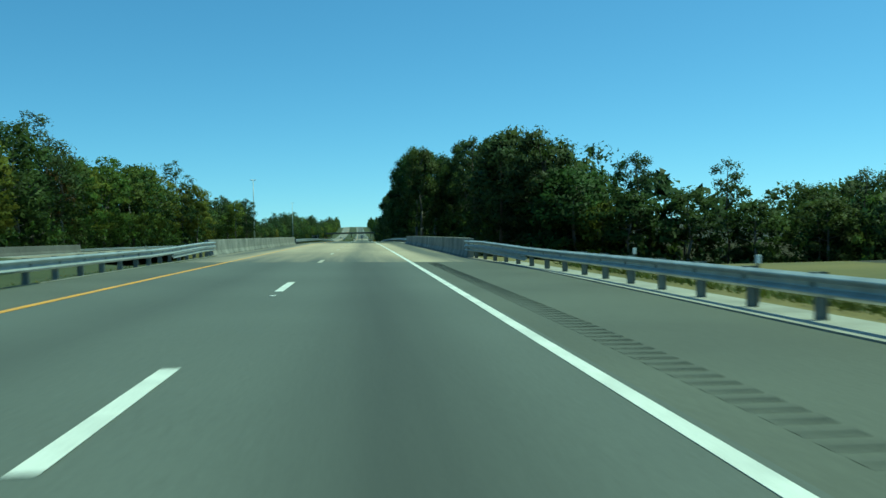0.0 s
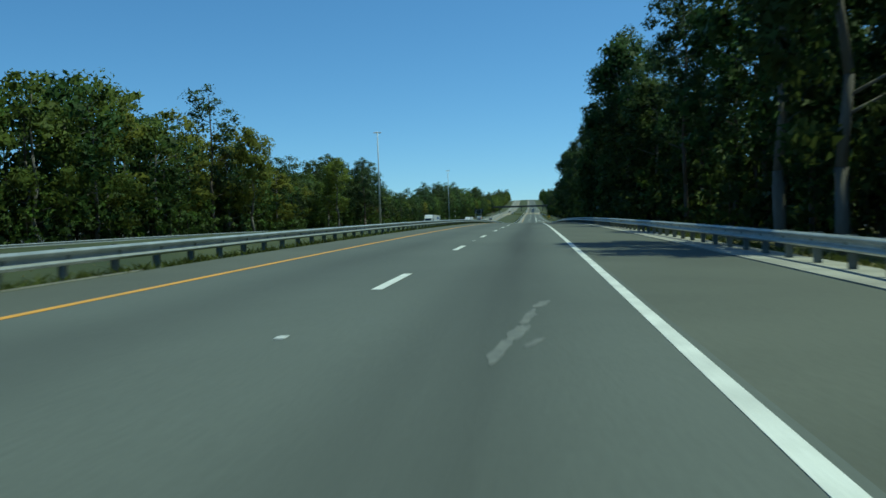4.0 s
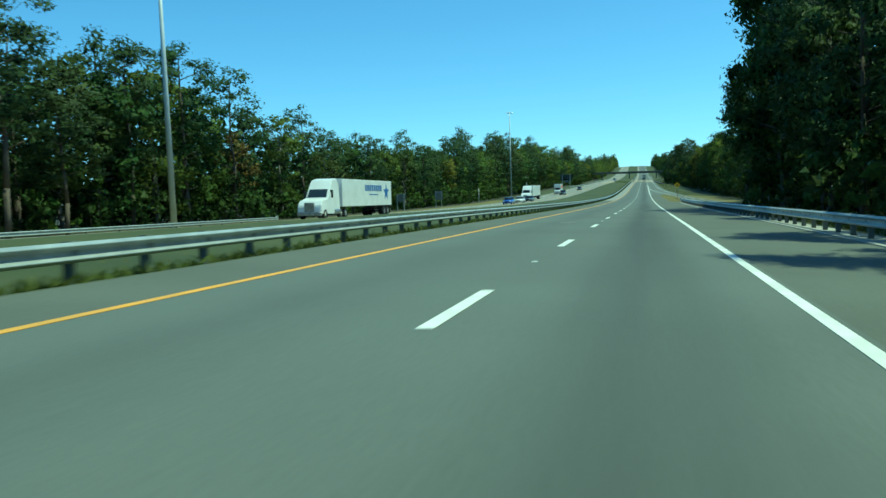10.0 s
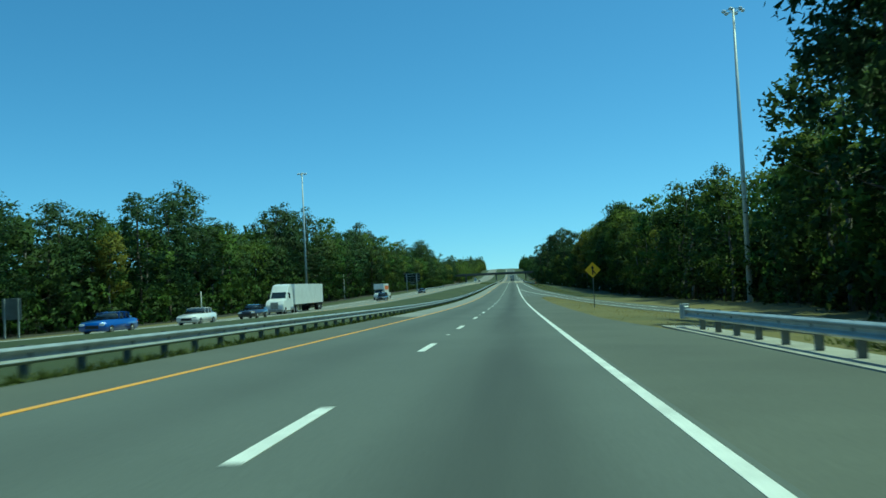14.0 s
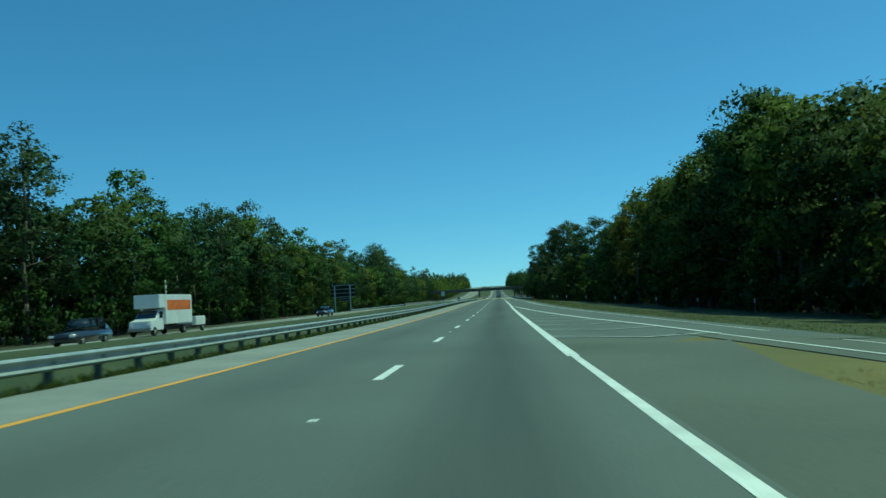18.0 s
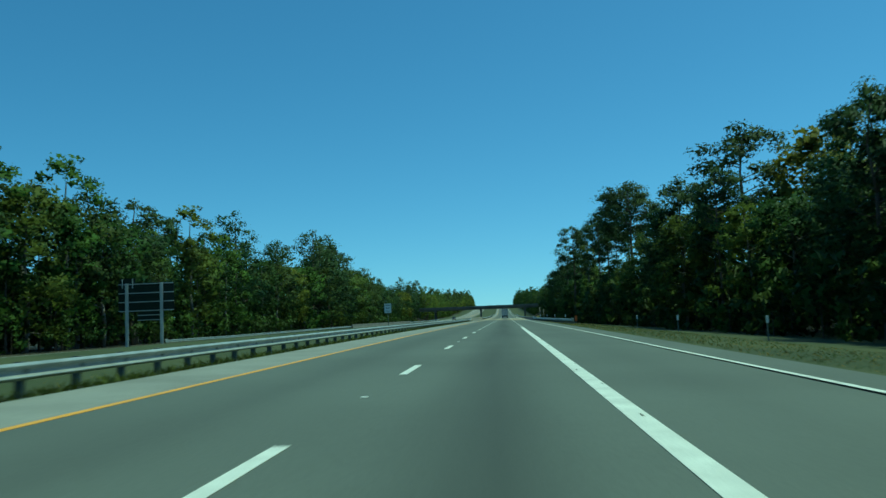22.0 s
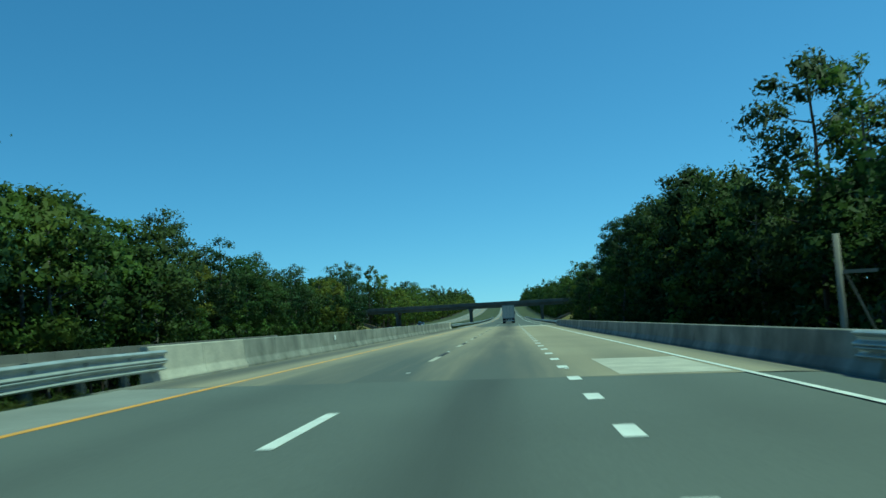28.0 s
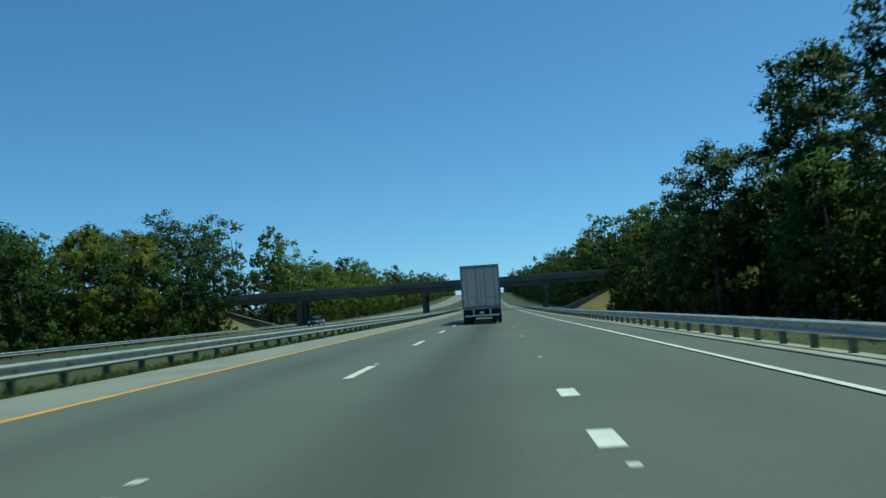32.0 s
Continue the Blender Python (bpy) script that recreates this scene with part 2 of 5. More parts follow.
M_FRESH = mat("pale newer concrete", (0.52, 0.49, 0.41), 0.88, dark=(0.36, 0.34, 0.29), scale=1.2, mix=0.5, fine=14, bump=0.2)
M_GROOVE = mat("rumble groove", (0.10, 0.108, 0.09), 0.95, scale=3)
M_STEEL = mat("galvanized steel", (0.46, 0.49, 0.48), 0.42, 0.35, dark=(0.26, 0.285, 0.28), scale=1.6, mix=0.4, fine=40, piece=0.05)
M_POST = mat("weathered steel post", (0.19, 0.21, 0.19), 0.7, 0.15, scale=3, mix=0.5, fine=40, piece=0.15)
M_STRAW = mat("straw-coloured verge grass", (0.17, 0.142, 0.044), 0.95, dark=(0.10, 0.098, 0.03), scale=0.14, mix=0.6, fine=11, bump=0.25)
M_GRASS = mat("median grass", (0.062, 0.072, 0.021), 0.95, dark=(0.032, 0.045, 0.012), scale=0.12, mix=0.6, fine=11, bump=0.25)
M_BLADE = leaf_mat("grass blades", (0.075, 0.10, 0.022), 0.3)
M_DRY = leaf_mat("dry grass blades", (0.26, 0.21, 0.055), 0.45)
M_BANK = mat("bare tan earth", (0.34, 0.25, 0.15), 0.95, dark=(0.15, 0.12, 0.07), scale=0.5, mix=0.6, fine=5, bump=0.4)
M_FLOOR = mat("forest floor", (0.045, 0.042, 0.022), 0.95, scale=0.3, mix=0.5, fine=4)
M_BARK = mat("pine bark", (0.11, 0.085, 0.062), 0.95, scale=1.4, mix=0.6, fine=14, bump=0.6, stretch=(1, 1, 0.25))
M_GREYBARK = mat("grey bark", (0.17, 0.155, 0.13), 0.95, scale=1.4, mix=0.6, fine=14, bump=0.5, stretch=(1, 1, 0.25))
M_PINE = leaf_mat("pine needles", (0.052, 0.082, 0.031), 0.3)
M_DARKLEAF = leaf_mat("dark oak leaves", (0.06, 0.091, 0.025), 0.38)
M_LEAF = leaf_mat("spring leaves", (0.10, 0.142, 0.03), 0.4)
M_YOUNG = leaf_mat("young yellow-green leaves", (0.17, 0.185, 0.034), 0.45)
M_RUSSET = leaf_mat("russet new leaves", (0.15, 0.10, 0.035), 0.35)
M_SIGNY = mat("yellow sign sheeting", (0.95, 0.56, 0.015), 0.45, scale=2, mix=0.15)
M_SIGNB = mat("black sign legend", (0.015, 0.015, 0.015), 0.5, scale=2)
M_SIGNW = mat("white sign sheeting", (0.86, 0.86, 0.83), 0.45, scale=2, mix=0.15)
M_ALU = mat("bare aluminium", (0.30, 0.33, 0.34), 0.5, 0.6, scale=1.2, mix=0.4)
# sign back near-black green: its shade and the woods' tone are in the colour
M_SIGNBACK = mat("shade-dark sign back", (0.016, 0.026, 0.018), 0.95, 0.0, scale=1.2, mix=0.4)
M_POLE = mat("galvanized mast", (0.60, 0.62, 0.61), 0.5, 0.2, scale=0.6, mix=0.3)
M_LAMP = mat("lamp glass", (0.85, 0.87, 0.88), 0.15, scale=3, mix=0.1)
M_VAN = mat("trailer door paint", (0.74, 0.67, 0.58), 0.5, dark=(0.55, 0.50, 0.43), scale=0.8, mix=0.5, fine=12, stretch=(1, 1, 0.3))
M_TRUCKW = mat("white truck paint", (0.80, 0.81, 0.80), 0.35, dark=(0.6, 0.6, 0.58), scale=0.7, mix=0.3, coat=0.3)
M_BLUELOGO = mat("blue lettering", (0.03, 0.12, 0.38), 0.4, scale=2, mix=0.1)
M_RUBBER = mat("tyre rubber", (0.02, 0.02, 0.02), 0.85, scale=4)
M_CHROME = mat("dull metal trim", (0.45, 0.45, 0.45), 0.35, 0.9, scale=3)
M_CHASSIS = mat("dark chassis", (0.03, 0.03, 0.032), 0.7, scale=2)
M_REDLIGHT = mat("red lamp lens", (0.40, 0.015, 0.012), 0.3, scale=2)
M_GLASS = glass_mat("tinted glass", (0.02, 0.026, 0.03))
M_BLUECAR = mat("blue car paint", (0.02, 0.09, 0.42), 0.3, 0.2, scale=1, mix=0.15, coat=0.8)
M_WHITECAR = mat("white car paint", (0.80, 0.80, 0.79), 0.3, scale=1, mix=0.1, coat=0.8)
M_DARKCAR = mat("dark car paint", (0.025, 0.028, 0.034), 0.3, 0.2, scale=1, mix=0.15, coat=0.8)
M_ORANGE = mat("orange stripe", (0.70, 0.17, 0.03), 0.5, scale=2)
M_PALEPOLE = mat("pale bleached pole", (0.60, 0.60, 0.55), 0.8, dark=(0.42, 0.42, 0.38), scale=1.5, mix=0.4, fine=20, stretch=(1, 1, 0.2))
M_WOODPOLE = mat("weathered timber pole", (0.34, 0.31, 0.26), 0.9, scale=1.5, mix=0.5, fine=20, stretch=(1, 1, 0.2))

# ---- the lie of the road ----
ZS = [(-200, 12.75), (-60, 12.02), (-20, 11.80), (20, 11.58), (60, 11.29), (100, 10.91), (140, 10.43), (180, 9.78), (220, 8.93), (260, 7.85),
      (300, 6.59), (340, 5.27), (380, 4.01), (420, 2.93), (460, 2.02), (500, 1.38), (540, 1.05), (580, 0.86), (620, 0.81),
      (660, 0.77), (700, 0.66), (740, 0.51), (780, 0.37), (820, 0.24), (860, 0.12), (900, 0.03), (940, -0.05), (1000, -0.16),
      (1150, 0.25), (1300, 1.85), (1500, 5.9), (1650, 10.4), (1730, 12.8), (1820, 14.2), (2000, 13.0), (2400, 4.0)]
ZX, ZY = np.array([p[0] for p in ZS], float), np.array([p[1] for p in ZS], float)
ZM = np.gradient(ZY, ZX)


def zr(s):
    """Height of the lane line, smooth along the road."""
    s = min(max(s, ZX[0]), ZX[-1])
    i = min(int(np.searchsorted(ZX, s, side="right")) - 1, len(ZX) - 2)
    h = ZX[i + 1] - ZX[i]
    t = (s - ZX[i]) / h
    return float((2 * t**3 - 3 * t * t + 1) * ZY[i] + (t**3 - 2 * t * t + t) * h * ZM[i] + (3 * t * t - 2 * t**3) * ZY[i + 1] + (t**3 - t * t) * h * ZM[i + 1])


def bend(s):
    """Sideways drift of the road: straight, then a slight curve to the left up the far hill."""
    return -0.5 * 1.3e-5 * max(s - 1000, 0) ** 2


def turn(s):
    return math.atan(1.3e-5 * max(s - 1000, 0))


BRIDGES = ((33.0, 104.0), (809.0, 912.5))


def gully(s):
    """How far the ground lies below the bridges."""
    d = 0.0
    for a, b in BRIDGES:
        e = min(s - a - (10 if a < 100 else 2), b - 2 - s)
        if e > 0:
            d = max(d, 5.0 * min(1, e / 9.0))
    return d


def lerp(x, pts):
    for (x0, y0), (x1, y1) in zip(pts, pts[1:]):
        if x <= x1:
            return y0 + (y1 - y0) * max(0, (x - x0)) / (x1 - x0)
    return pts[-1][1]


LEFT = [(-400, -0.2), (-70, -0.9), (-44, -0.9), (-36, -0.8), (-33.5, -0.45), (-19.5, -0.08), (-18.6, 0.12), (-16.5, 0.30), (-13.5, 0.05), (-10, -0.3), (-7.4, -0.1), (-6, 0.05)]
RIGHT_A = [(8, -0.16), (9.5, -0.25), (12, -0.55), (20, -0.9), (400, -0.4)]
RIGHT_B = [(8, -0.16), (10, -0.3), (15, -0.7), (23, -1.3), (30, -1.5), (400, -0.6)]


def dz(s, u):
    """Height of the finished ground above the lane line."""
    if u < -6:
        return lerp(u, LEFT)
    if u <= 8:
        return -0.02 * u
    w = min(max((s - 470) / 90, 0), 1)
    return lerp(u, RIGHT_A) * (1 - w) + lerp(u, RIGHT_B) * w


def W(s, u, h=0.0):
    """A place at s along the road, u to the right of the lane line, h above the ground there."""
    a = turn(s)
    return Vector((bend(s) + u * math.cos(a), s + u * math.sin(a), zr(s) + dz(s, u) + h))


def ground_h(s, u):
    """Height of the soil sheet there (below bridges it sinks)."""
    return zr(s) + dz(s, u) - gully(s)


# ---- makers ----
def obj(name, me, parent=None, m=None, material=None):
    ob = new(name, me)
    if material is not None and not me.materials:
        me.materials.append(material)
    if parent:
        ob.parent = parent
    if m is not None:
        ob.matrix_basis = m
    return ob


def mesh_of(bm, name, material, smooth=False):
    me = bpy.data.meshes.new(name)
    bm.to_mesh(me)
    bm.free()
    me.materials.append(material)
    if smooth:
        me.polygons.foreach_set("use_smooth", [True] * len(me.polygons))
    return me


def part(name, bm, material, parent, label="", m=None, smooth=False):
    ob = obj(name, mesh_of(bm, name, material, smooth), parent, m)
    if label:
        ob["label"] = label
    return ob


def thing(name, m, label, category, group="", kind=""):
    e = new(name)
    e.empty_display_size = 0.2
    e.matrix_basis = m
    return tagged(e, label, category, group, kind)


def box(bm, x0, x1, y0, y1, z0, z1, bevel=0.0):
    """A block, its edges broken if bevel is given."""
    b2 = bmesh.new()
    bmesh.ops.create_cube(b2, size=1)
    bmesh.ops.transform(b2, verts=b2.verts, matrix=Matrix.LocRotScale(((x0 + x1) / 2, (y0 + y1) / 2, (z0 + z1) / 2), None, (abs(x1 - x0), abs(y1 - y0), abs(z1 - z0))))
    if bevel:
        bmesh.ops.bevel(b2, geom=b2.edges[:], offset=bevel, segments=1, affect="EDGES")
    tmp = bpy.data.meshes.new("tmp")
    b2.to_mesh(tmp)
    b2.free()
    bm.from_mesh(tmp)
    bpy.data.meshes.remove(tmp)
    return bm


def tube(bm, p0, p1, r0, r1, n=8):
    """A tapered round bar from p0 to p1."""
    p0, p1 = Vector(p0), Vector(p1)
    d = p1 - p0
    m = Matrix.Translation((p0 + p1) / 2) @ d.to_track_quat("Z", "Y").to_matrix().to_4x4()
    bmesh.ops.create_cone(bm, cap_ends=True, segments=n, radius1=r0, radius2=r1, depth=d.length, matrix=m)
    return bm


def prism(bm, outline, y0, y1):
    """An outline in x and z drawn along y."""
    a = [bm.verts.new((x, y0, z)) for x, z in outline]
    b = [bm.verts.new((x, y1, z)) for x, z in outline]
    k = len(outline)
    for i in range(k):
        bm.faces.new((a[i], a[(i + 1) % k], b[(i + 1) % k], b[i]))
    bm.faces.new(a[::-1]), bm.faces.new(b)
    bmesh.ops.recalc_face_normals(bm, faces=bm.faces[:])
    return bm


def slab(name, s0, s1, step, edges, thick, material, parent, lift=0.0, label=""):
    """A strip of paving between u edges (numbers or functions of s), with thickness."""
    bm = bmesh.new()
    count = max(1, math.ceil((s1 - s0) / step))
    rows = []
    for i in range(count + 1):
        s = s0 + (s1 - s0) * i / count
        us = [e(s) if callable(e) else e for e in edges]
        top = [bm.verts.new(W(s, u, lift)) for u in us]
        low = [bm.verts.new(W(s, u, lift - thick)) for u in (us[0], us[-1])]
        rows.append((top, low))
    for (t0, l0), (t1, l1) in zip(rows, rows[1:]):
        for j in range(len(t0) - 1):
            bm.faces.new((t0[j], t0[j + 1], t1[j + 1], t1[j]))
        bm.faces.new((l0[0], t0[0], t1[0], l1[0]))
        bm.faces.new((t0[-1], l0[1], l1[1], t1[-1]))
        bm.faces.new((l0[1], l0[0], l1[0], l1[1]))
    for t, lo in (rows[0], rows[-1]):
        bm.faces.new((*t, lo[1], lo[0]))
    bmesh.ops.recalc_face_normals(bm, faces=bm.faces[:])
    return part(name, bm, material, parent, label)


def at(s, u, h=0.0, spin=0.0):
    """A pose at a place of the road, turned with it and tipped with its grade."""
    g = (zr(s + 2) - zr(s - 2)) / 4
    return Matrix.Translation(W(s, u, h)) @ Matrix.Rotation(turn(s) + spin, 4, "Z") @ Matrix.Rotation(math.atan(g) * math.cos(spin), 4, "X")


def upright(s, u, h=0.0, spin=0.0):
    return Matrix.Translation(W(s, u, h)) @ Matrix.Rotation(turn(s) + spin, 4, "Z")

# ---- ground ----
def u_ramp_left(s):
    return lerp(s, [(200, 29.7), (511, 9.4), (526, 8.3), (536, 7.35), (541, 6.9), (563, 5.6), (569, 5.3), (586, 4.55), (592, 4.25), (600, 3.95)])


def u_edge_right(s):
    if s < 522:
        return 11.8 + 0.059 * (522 - s)
    return lerp(s, [(522, 11.8), (572, 8.7), (603, 7.7), (640, 7.3), (690, 7.05), (2000, 7.0)])


def soil(s, u):
    cut = 0.25 if (-5.6 < u < 6.2 or -33.6 < u < -19.6) else (0.03 if 6.2 <= u < 22 else 0.0)
    return W(s, u, -cut - gully(s))


cols = [-4200, -1500, -400, -200, -120, -80, -60, -50, -44, -40, -36, -34.0, -33.5, -19.7, -19.2, -18.6, -16.5, -13.5, -10, -7.5, -5.7, -5.5,
        6.1, 6.3, 7.5, 8.8, 10, 12, 15, 19, 23, 28, 36, 50, 80, 150, 400, 1500, 4200]
lines = [-3500, -1200, -500, -200] + list(range(-160, 30, 10)) + list(range(30, 112, 3)) + list(range(120, 800, 10)) + list(range(806, 920, 3)) + list(range(930, 1300, 15)) + list(range(1320, 2000, 40)) + [2100, 2300, 2700, 3400, 4600]
bm = bmesh.new()
grid = [[bm.verts.new(soil(s, u)) for u in cols] for s in lines]
for a, b in zip(grid, grid[1:]):
    for j in range(len(cols) - 1):
        f = bm.faces.new((a[j], a[j + 1], b[j + 1], b[j]))
        mid = 0.5 * (cols[j] + cols[j + 1])
        f.material_index = 1 if (mid < -45 or mid > 27) else 2 if ((mid > 6 or mid < -33) and a[0].co.y < 515) or (-19.5 < mid < -15 and a[0].co.y < 330) else 0
me = mesh_of(bm, "ground", M_GRASS)
me.materials.append(M_FLOOR), me.materials.append(M_STRAW)
tagged(obj("ground", me), "grassy highway verge and median running into forest floor", "ground", kind="structure")

# ---- carriageways ----
road = thing("road", Matrix(), "grey asphalt highway carriageway with painted lane lines", "road", kind="structure")


def runs(a, b):
    """The stretches of [a, b] that lie off the bridges."""
    out = []
    for c, d in (*BRIDGES, (1e9, 1e9)):
        if a < c:
            out.append((a, min(b, c)))
        a = max(a, d)
        if a >= b:
            break
    return [r for r in out if r[1] > r[0]]


def paved_right(s):
    if s < 404:
        return 7.2
    if s < 506:
        return max(6.3, 7.2 - (s - 404) * 0.06)
    if s < 520:
        return 6.3 + (s - 506) * 0.165
    return u_edge_right(s) + 1.6


for a, b in runs(-200, 2100):
    slab("lane_paving", a, b, 12, [-3.76, -1.8, 0, 1.9, 3.76], 0.4, M_ASPHALT, road, 0.0, "asphalt lanes with dark oil strips")
    for c, d, m, lab in ((a, min(b, 430), M_SHOULDER, "asphalt shoulder"), (max(a, 430), b, M_PALE, "pale concrete shoulder")):
        if d > c:
            slab("left_shoulder", c, d, 12, [-5.75, -3.76], 0.4, m, road, -0.004, lab)
    for c, d, m in ((a, min(b, 520), M_SHOULDER), (max(a, 520), b, M_ASPHALT)):
        if d > c:
            slab("right_shoulder", c, d, 4, [3.76, lambda s: (3.76 + paved_right(s)) / 2, paved_right], 0.3, m, road, -0.004)
slab("ramp_paving", 250, 521, 6, [(lambda s, k=k: (u_ramp_left(s) - 1.0) * (1 - k) + (u_edge_right(s) + 1.6) * k) for k in (0, 0.2, 0.4, 0.6, 0.8, 1)], 0.12, M_SHOULDER, road, -0.012, "asphalt entrance ramp")

onc = thing("oncoming_road", Matrix(), "pale asphalt carriageway for oncoming traffic across the median", "road", kind="structure")
slab("lane_paving", -200, 2100, 14, [-33.4, -26.6, -19.8], 0.4, M_ONCOMING, onc, 0.0)


def stripe(name, s0, s1, u0, width, material, parent, lift=0.006, step=10, thick=0.004):
    uf = u0 if callable(u0) else (lambda s: u0)
    return slab(name, s0, s1, step, [lambda s: uf(s) - width / 2, lambda s: uf(s) + width / 2], thick, material, parent, lift)


for a, b in ((-200.0, 33.0), (33.0, 104.0), (104.0, 809.0), (809.0, 912.5), (912.5, 2100.0)):
    stripe("yellow_line", a, b, -3.65, 0.15, M_WORNYELLOW if (a, b) in BRIDGES else M_YELLOW, road)
stripe("edge_line", -200, 33, 3.60, 0.16, M_WHITE, road)
stripe("edge_line", 33, 104, 3.60, 0.16, M_WHITE, road)
stripe("edge_line", 104, 512, 3.60, 0.16, M_WHITE, road)
stripe("gore_line", 512, 600, 3.58, 0.27, M_WHITE, road)
stripe("gore_line", 597, 688, lambda s: lerp(s, [(597, 3.68), (688, 3.6)]), 0.28, M_WHITE, road, 0.008)
stripe("ramp_line", 300, 520, u_ramp_left, 0.16, M_WHITE, road, 0.0)
stripe("ramp_line", 520, 598, u_ramp_left, 0.22, M_WHITE, road, 0.012)
stripe("ramp_edge_line", 300, 520, u_edge_right, 0.15, M_WHITE, road, 0.0)
for a, b in ((520, 809), (809, 912.5), (912.5, 2100)):
    stripe("edge_line", a, b, u_edge_right, 0.15, M_WHITE, road, 0.009)
for u, m in ((-22.9, M_YELLOW), (-30.3, M_WHITE)):
    stripe("edge_line", -200, 2100, u, 0.16, m, onc, step=14)

# lane dashes: ten feet in forty; both bridges were striped on their own count
dash_bm = box(bmesh.new(), -0.085, 0.085, 0, 3.05, -0.002, 0.003)
dash_me = mesh_of(dash_bm, "lane_dash", M_WHITE)
worn_me = mesh_of(box(bmesh.new(), -0.085, 0.085, 0, 3.05, -0.002, 0.003), "worn_dash", M_WORN)
black_me = mesh_of(box(bmesh.new(), -0.085, 0.085, 0, 3.05, -0.002, 0.003), "contrast_dash", M_BLACK)
DASH0 = 117.72
s = DASH0 - 12.192 * 12
while s < 1500:
    if s < 30:
        obj("lane_dash", dash_me, road, at(s - 3.5, 0, 0.005))
    elif s < 101:
        obj("lane_dash", worn_me, road, at(s, 0, 0.005))
    elif s < 806:
        obj("lane_dash", dash_me, road, at(s, 0, 0.005))
    else:
        on = s + 4.0 < 910
        obj("lane_dash", worn_me if on else dash_me, road, at(s + 4.0, 0, 0.005))
        if on:
            obj("contrast_dash", black_me, road, at(s + 7.1, 0, 0.005))
    obj("lane_dash", dash_me, onc, at(s, -26.6, 0.005))
    s += 12.192
dot_me = mesh_of(box(bmesh.new(), -0.12, 0.12, 0, 0.92, -0.002, 0.003), "dotted_line_mark", M_WHITE)
s = 716.16 - 3.68 * 7
while s < 924:
    obj("dotted_line_mark", dot_me, road, at(s, 3.72 if s < 790 else 3.62, 0.005))
    s += 3.68
# raised reflective markers midway between dashes
stud_bm = bmesh.new()
box(stud_bm, -0.055, 0.055, -0.05, 0.05, 0, 0.016, 0.008)
stud_me = mesh_of(stud_bm, "road_stud", M_SIGNW)
s = DASH0 - 12.192 * 11 + 7.6
while s < 1000:
    for u in ((0.0,) if s < 700 else (0.0, 3.66)):
        if not 33 < s < 104 or u:
            obj("road_stud", stud_me, road, at(s + (3.4 if 806 < s < 905 else 0.0), u, 0.0))
    s += 12.192 * 2 if s < 650 else 12.192
# chevrons of the painted gore
s = 520.9
while s < 588:
    a, b = 3.75, u_ramp_left(s)
    c = a + (b - a) * 0.53
    bm = bmesh.new()
    pts = [(s, a), (s - 0.88 * (c - a), c), (s - 0.88 * (2 * c - a - b), b)]
    for (s0, u0), (s1, u1) in zip(pts, pts[1:]):
        v = [bm.verts.new(W(x, y, 0.007)) for x, y in ((s0, u0), (s1, u1), (s1 + 0.32, u1), (s0 + 0.32, u0))]
        w = [bm.verts.new(p.co - Vector((0, 0, 0.004))) for p in v]
        bm.faces.new(v), bm.faces.new(w[::-1])
        for i in range(4):
            bm.faces.new((v[i], w[i], w[(i + 1) % 4], v[(i + 1) % 4]))
    bmesh.ops.recalc_face_normals(bm, faces=bm.faces[:])
    part("chevron_bar", bm, M_CHEVRON, road)
    s += 5.85
# stains, patches and crumbs on the paving
def blotch(name, s, u, long, wide, material, turnby=0.0, lift=0.004, seed=1):
    """A thin irregular stain of its own outline."""
    r = random.Random(seed)
    pts = []
    for i in range(16):
        a = i / 16 * 2 * math.pi
        k = r.uniform(0.6, 1.0)
        y, x = math.cos(a) * long / 2 * k, math.sin(a) * wide / 2 * k
        pts.append((s + y * math.cos(turnby) - x * math.sin(turnby), u + x * math.cos(turnby) + y * math.sin(turnby)))
    bm = bmesh.new()
    top = [bm.verts.new(W(p, q, lift)) for p, q in pts]
    low = [bm.verts.new(v.co - Vector((0, 0, 0.003))) for v in top]
    bm.faces.new(top), bm.faces.new(low[::-1])
    for i in range(16):
        bm.faces.new((top[i], low[i], low[(i + 1) % 16], top[(i + 1) % 16]))
    bmesh.ops.recalc_face_normals(bm, faces=bm.faces[:])
    return part(name, bm, material, road)


for k, (s, u, a, b, w) in enumerate(((112.6, 2.05, 1.5, 0.16, 0.1), (113.6, 2.18, 1.3, 0.22, 0.15), (114.7, 2.28, 1.6, 0.14, 0.1), (115.9, 2.42, 1.0, 0.2, 0.2), (113.0, 2.34, 0.7, 0.1, 0.3))):
    blotch("spill_stain", s, u, a, b, M_SPILL, w, seed=20 + k)
blotch("asphalt_patch", 306, -1.4, 3.4, 0.85, M_PATCH, seed=3)
for k, (s, u, a, b) in enumerate(((833.4, 5.25, 0.3, 0.12), (892.2, 5.0, 0.35, 0.14), (861, 0.05, 0.25, 0.12), (846, -2.2, 0.6, 0.14), (88, 0.4, 0.25, 0.12), (878, -1.5, 0.5, 0.14))):
    blotch("oil_spot", s, u, a, b, M_OILSPOT, lift=0.005, seed=40 + k)
for k in range(70):
    r = random.Random(100 + k)
    blotch("paint_scuff", 515 + k * 2.45 + r.uniform(-1, 1), 3.72 + r.uniform(-0.14, 0.14), r.uniform(0.06, 0.3), r.uniform(0.02, 0.06), M_SHOULDER, lift=0.0125, seed=200 + k)

